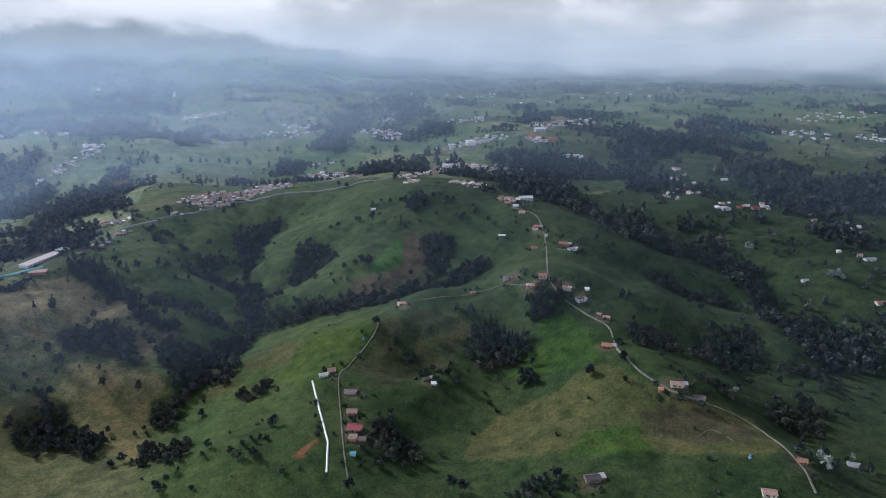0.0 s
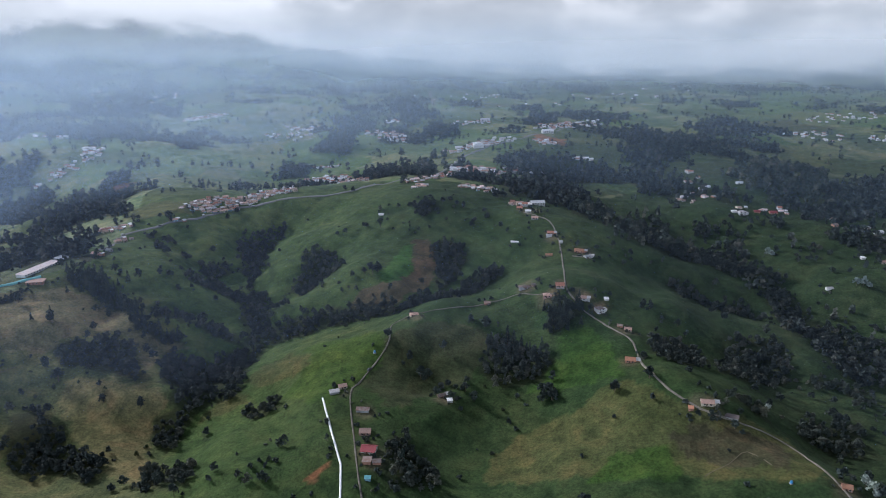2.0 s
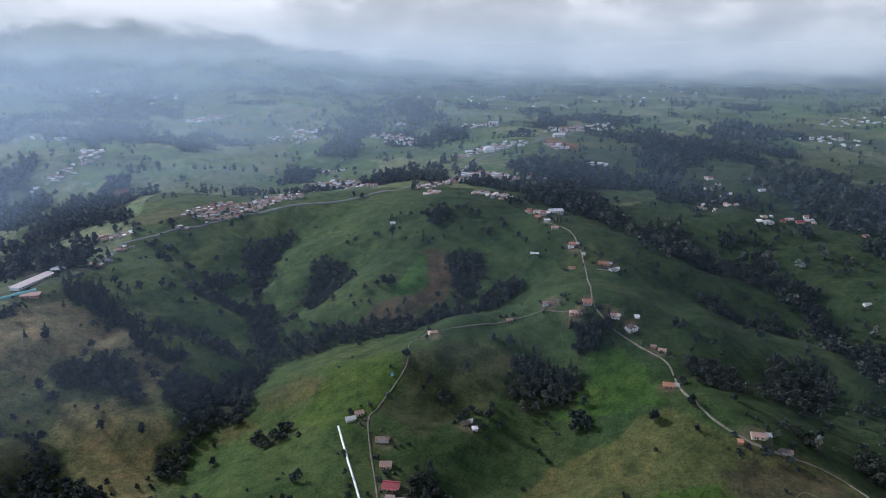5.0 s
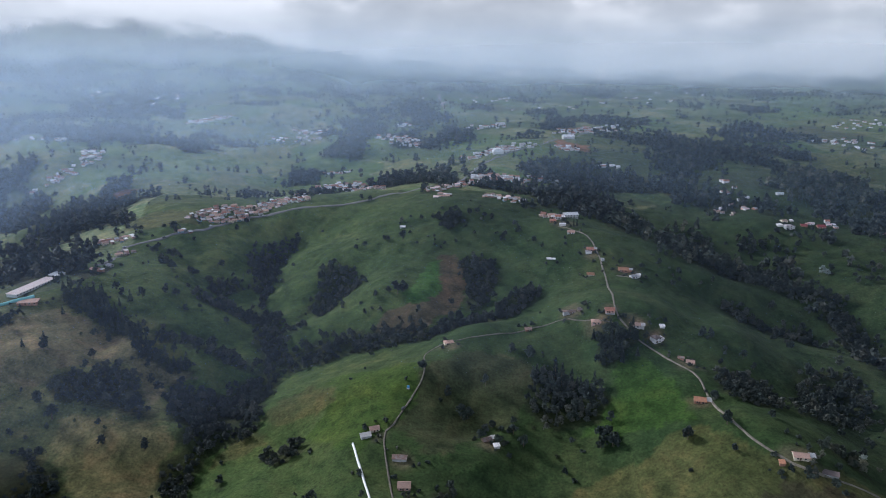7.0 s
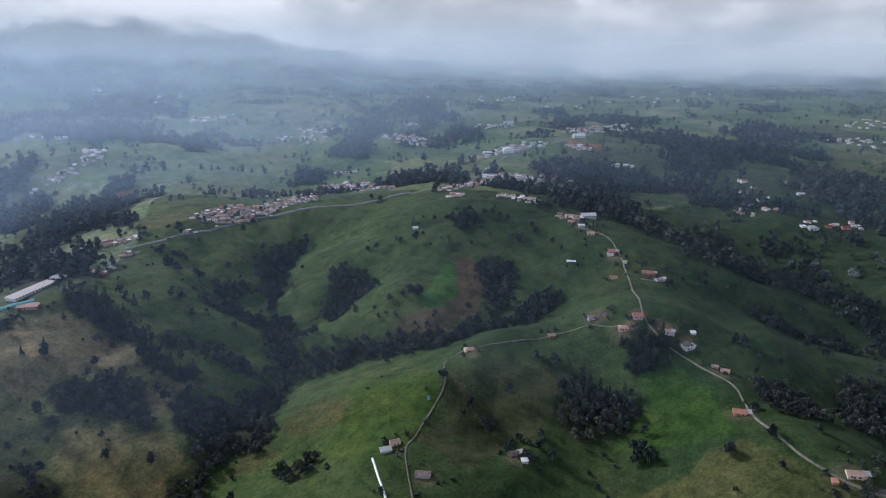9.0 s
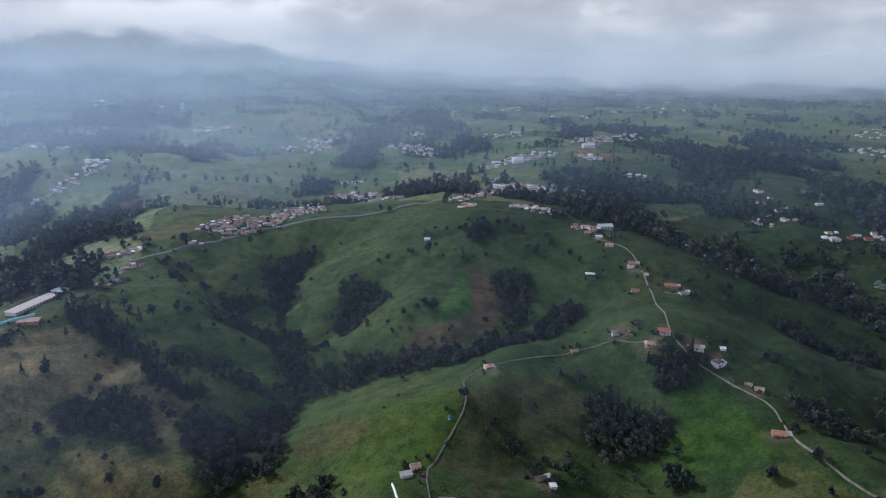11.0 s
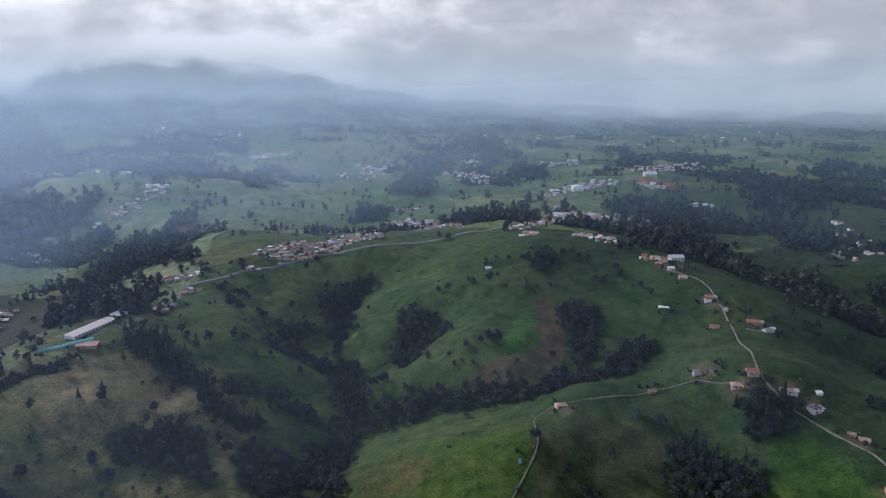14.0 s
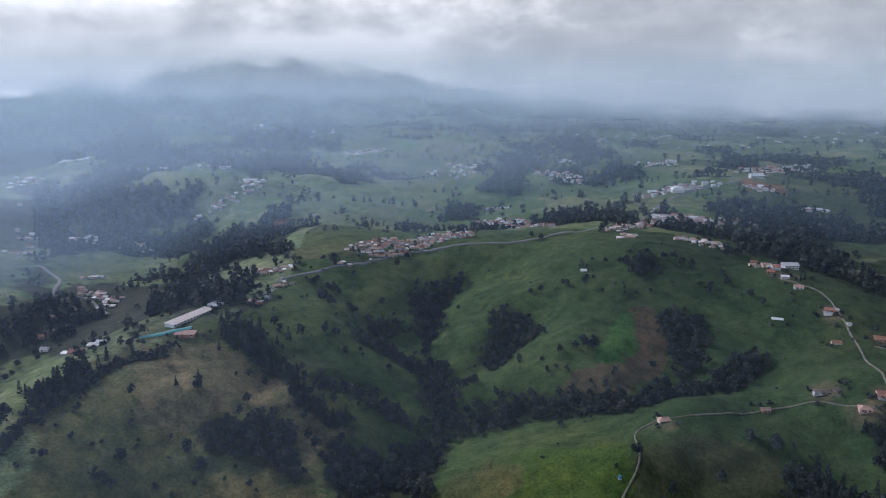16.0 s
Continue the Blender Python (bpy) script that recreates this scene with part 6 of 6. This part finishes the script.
def country_trees():
    """Loose trees and copses over the far hills and the plain, thinner on the open fields."""
    def open_ground(x, y, gap=9):
        keep = np.abs(x + 50) < 0.72 * (y - 60) + 140
        for outline in list(FIELDS.values()) + list(WOODS.values()):
            keep &= ~inside(outline, x, y)
        for row, count, spread_out, turn in VILLAGE_ROWS:
            if len(row) > 1:
                keep &= line_distance(x, y, row) > spread_out * 0.6 + 8
        for road in ROADS.values():
            keep &= line_distance(x, y, road) > gap
        return keep

    def copses(n, box_, level):
        (x0, x1), (y0, y1) = box_
        x, y = RNG.uniform(x0, x1, n), RNG.uniform(y0, y1, n)
        wx, wy = wobble(x, y, 330.0, 1.0, 0.7)
        vx, vy = wobble(x, y, 130.0, 1.0, 1.9)
        ux, uy = wobble(x, y, 57.0, 1.0, 0.2)
        dense = 0.75 * wx + 0.75 * vy + 0.45 * ux
        keep = open_ground(x, y) & (dense > level + RNG.normal(size=n) * 0.28)
        return np.stack([x[keep], y[keep]], 1)

    def clumps(box_, gap, loose):
        """Solid copses in the hollows, with a few loose trees round them."""
        (x0, x1), (y0, y1) = box_
        gx, gy = np.meshgrid(np.arange(x0, x1, gap), np.arange(y0, y1, gap))
        x = gx.ravel() + RNG.uniform(-0.5, 0.5, gx.size) * gap
        y = gy.ravel() + RNG.uniform(-0.5, 0.5, gx.size) * gap
        w = wooded(x, y)
        keep = open_ground(x, y) & ((w > 0.0) | ((w > -0.07) & (RNG.uniform(size=len(x)) < loose)) | (RNG.uniform(size=len(x)) < loose * 0.16))
        near = (y < 985) & (x > -480) & (x < 300) | (y < 860) & (x < -380)
        keep &= ~near
        return np.stack([x[keep], y[keep]], 1)

    def field_rows(box_, gap, share):
        """Lines of trees along the edges of the fields."""
        (x0, x1), (y0, y1) = box_
        gx, gy = np.meshgrid(np.arange(x0, x1, gap), np.arange(y0, y1, gap))
        x, y = gx.ravel() + RNG.uniform(-0.5, 0.5, gx.size) * gap, gy.ravel() + RNG.uniform(-0.5, 0.5, gx.size) * gap
        u, v = field_cell(x, y)
        a, b = np.abs(u - np.round(u)) * 95.0 < gap * 0.42, np.abs(v - np.round(v)) * 120.0 < gap * 0.42
        chosen = np.modf(np.abs(np.sin(np.where(a, np.round(u) * 91.7 + np.floor(v) * 47.3, np.round(v) * 63.1 + np.floor(u) * 29.9)) * 43758.5453))[0] < share
        keep = (a | b) & chosen & open_ground(x, y) & ~((y < 985) & (x > -480) & (x < 420)) & (RNG.uniform(size=len(x)) < 0.8)
        return np.stack([x[keep], y[keep]], 1)

    planted("woodland", clumps(((-1000, 1000), (520, 1350)), 8.5, 0.05), ("far", "far", "far", "tall"), LEAVES, "dark copses in the hollows of far hills", scale=(0.55, 1.15))
    planted("woodland", clumps(((-1400, 1400), (1350, 2000)), 10.5, 0.05), ("speck", "speck", "far"), LEAVES, "dark copses scattered over distant fields", scale=(0.65, 1.2))
    planted("woodland", clumps(((-2000, 2000), (2000, 3000)), 14.0, 0.08), ("speck",), LEAVES, "distant copses across the plain", scale=(0.8, 1.4))
    planted("woodland", clumps(((-2900, 2900), (3000, 4300)), 22.0, 0.08), ("speck",), LEAVES, "faint woods before the far hills", scale=(1.2, 2.0))
    planted("tree_lines", field_rows(((-1100, 1200), (560, 1700)), 8.0, 0.30), ("far", "tall", "speck"), LEAVES, "lines of trees along far field edges", "trees", scale=(0.4, 0.85))
    planted("tree_lines", field_rows(((-1900, 1900), (1700, 3000)), 13.0, 0.35), ("speck",), LEAVES, "distant lines of trees on the plain", "trees", scale=(0.5, 1.0))
    spots = copses(1800, ((-440, 440), (330, 900)), 0.62)
    planted("shrubs", spots, ("bush",), LEAVES, "small dark shrubs dotted over rough pasture", "shrubs", (0.35, 0.85))
    spots = copses(1300, ((-430, 430), (340, 900)), 0.62)
    planted("scattered_trees", spots, ("broad", "broad", "bush"), LEAVES, "small round trees dotted over the hillsides", "trees", (0.5, 0.95))
    spots = copses(900, ((-900, -380), (560, 1000)), 0.35)
    planted("woodland", spots, ("broad", "bush"), LEAVES, "garden trees and hedges round the western hamlets", scale=(0.5, 0.95))
    spots = copses(900, ((300, 900), (600, 1000)), 0.35)
    planted("woodland", spots, ("broad", "bush"), LEAVES, "loose trees on the eastern slopes", scale=(0.5, 0.95))


country_trees()

# ---- vehicles, tanks and poles ----
PAINTS = {"white": material("white_car_paint", plain_look((0.60, 0.60, 0.60), 0.35, 0.06, 1.0)), "dark": material("dark_car_paint", plain_look((0.05, 0.055, 0.06), 0.35, 0.06, 1.0)),
          "red": material("red_car_paint", plain_look((0.30, 0.04, 0.035), 0.35, 0.06, 1.0)), "blue": material("blue_plastic", plain_look((0.05, 0.24, 0.46), 0.45, 0.08, 1.0))}
RUBBER = material("black_rubber", plain_look((0.02, 0.02, 0.02), 0.9, 0.1, 2.0))


def car(colour, x, y, turn, label, size=1.0):
    """A small van: body, cabin with a raked front, four wheels."""
    root = tagged(new("van"), label, "vehicle", "parked vehicles")
    root.matrix_basis = pose(x, y, ground_at(x, y) + 0.5, 0, 0, turn) @ Matrix.Scale(size, 4)
    bm = bmesh.new()
    box(bm, -2.1, 2.1, -0.85, 0.85, 0.35, 1.0)
    bmesh.ops.bevel(bm, geom=bm.edges[:], offset=0.12, segments=1, affect="EDGES")
    part("body", bm, PAINTS[colour], root)
    bm = bmesh.new()
    low = [bm.verts.new(c) for c in ((-1.9, -0.8, 1.0), (1.2, -0.8, 1.0), (1.2, 0.8, 1.0), (-1.9, 0.8, 1.0))]
    high = [bm.verts.new(c) for c in ((-1.7, -0.68, 1.7), (0.6, -0.68, 1.7), (0.6, 0.68, 1.7), (-1.7, 0.68, 1.7))]
    for k in range(4):
        bm.faces.new((low[k], low[(k + 1) % 4], high[(k + 1) % 4], high[k]))
    bm.faces.new(high)
    cabin = part("cabin", bm, PAINTS[colour], root)
    bm = bmesh.new()
    vs = [bm.verts.new(c) for c in ((1.19, -0.7, 1.06), (1.19, 0.7, 1.06), (0.66, 0.6, 1.64), (0.66, -0.6, 1.64))]
    bm.faces.new(vs)
    bmesh.ops.translate(bm, verts=bm.verts, vec=(0.02, 0, 0.012))
    bmesh.ops.solidify(bm, geom=bm.faces[:], thickness=0.03)
    part("windscreen", bm, GLASS, cabin, "dark glass windscreen")
    for wx in (-1.3, 1.3):
        for wy in (-0.85, 0.85):
            bm = bmesh.new()
            bmesh.ops.create_cone(bm, cap_ends=True, segments=12, radius1=0.34, radius2=0.34, depth=0.22, matrix=pose(wx, wy, 0.34, 90))
            part("wheel", bm, RUBBER, root)


ROUTE, LANE = smooth_line(ROADS["valley_road"], 5.0), smooth_line(ROADS["spur_lane"], 5.0)


def heading(line, k):
    d = line[k + 1] - line[k - 1]
    return math.degrees(math.atan2(d[1], d[0]))


k = int(np.argmin(np.hypot(LANE[:, 0] + 65, LANE[:, 1] - 503)))
car("dark", *LANE[k], heading(LANE, k), "dark pickup parked on the gravel lane")
for y, side, colour in ((805, 1.2, "white"), (833, -1.2, "dark"), (868, 1.2, "white"), (900, 1.2, "red"), (925, -1.2, "white"), (1150, 1.2, "white")):
    k = int(np.argmin(np.abs(ROUTE[:, 1] - y)))
    t = heading(ROUTE, k)
    car(colour, ROUTE[k][0] - side * math.sin(radians(t)), ROUTE[k][1] + side * math.cos(radians(t)), t, "%s car standing on the village road" % colour)


def tank(x, y, label, size):
    """A round plastic water tank with a domed lid on a low stand."""
    root = tagged(new("water_tank"), label, "tank")
    root.matrix_basis = pose(x, y, ground_at(x, y)) @ Matrix.Scale(size, 4)
    bm = bmesh.new()
    bmesh.ops.create_cone(bm, cap_ends=True, segments=16, radius1=0.95, radius2=0.8, depth=1.5, matrix=pose(0, 0, 0.95))
    part("barrel", bm, PAINTS["blue"], root)
    bm = bmesh.new()
    bmesh.ops.create_cone(bm, cap_ends=True, segments=16, radius1=0.82, radius2=0.3, depth=0.3, matrix=pose(0, 0, 1.85))
    part("lid", bm, PAINTS["blue"], root)
    bm = bmesh.new()
    box(bm, -1.1, 1.1, -1.1, 1.1, -0.6, 0.2)
    part("stand", bm, WALLS["grey"], root, "grey concrete stand")


tank(-66, 527, "blue plastic water tank beside the gravel lane", 1.0)
tank(182, 356, "blue plastic water tank on the near pasture", 0.9)
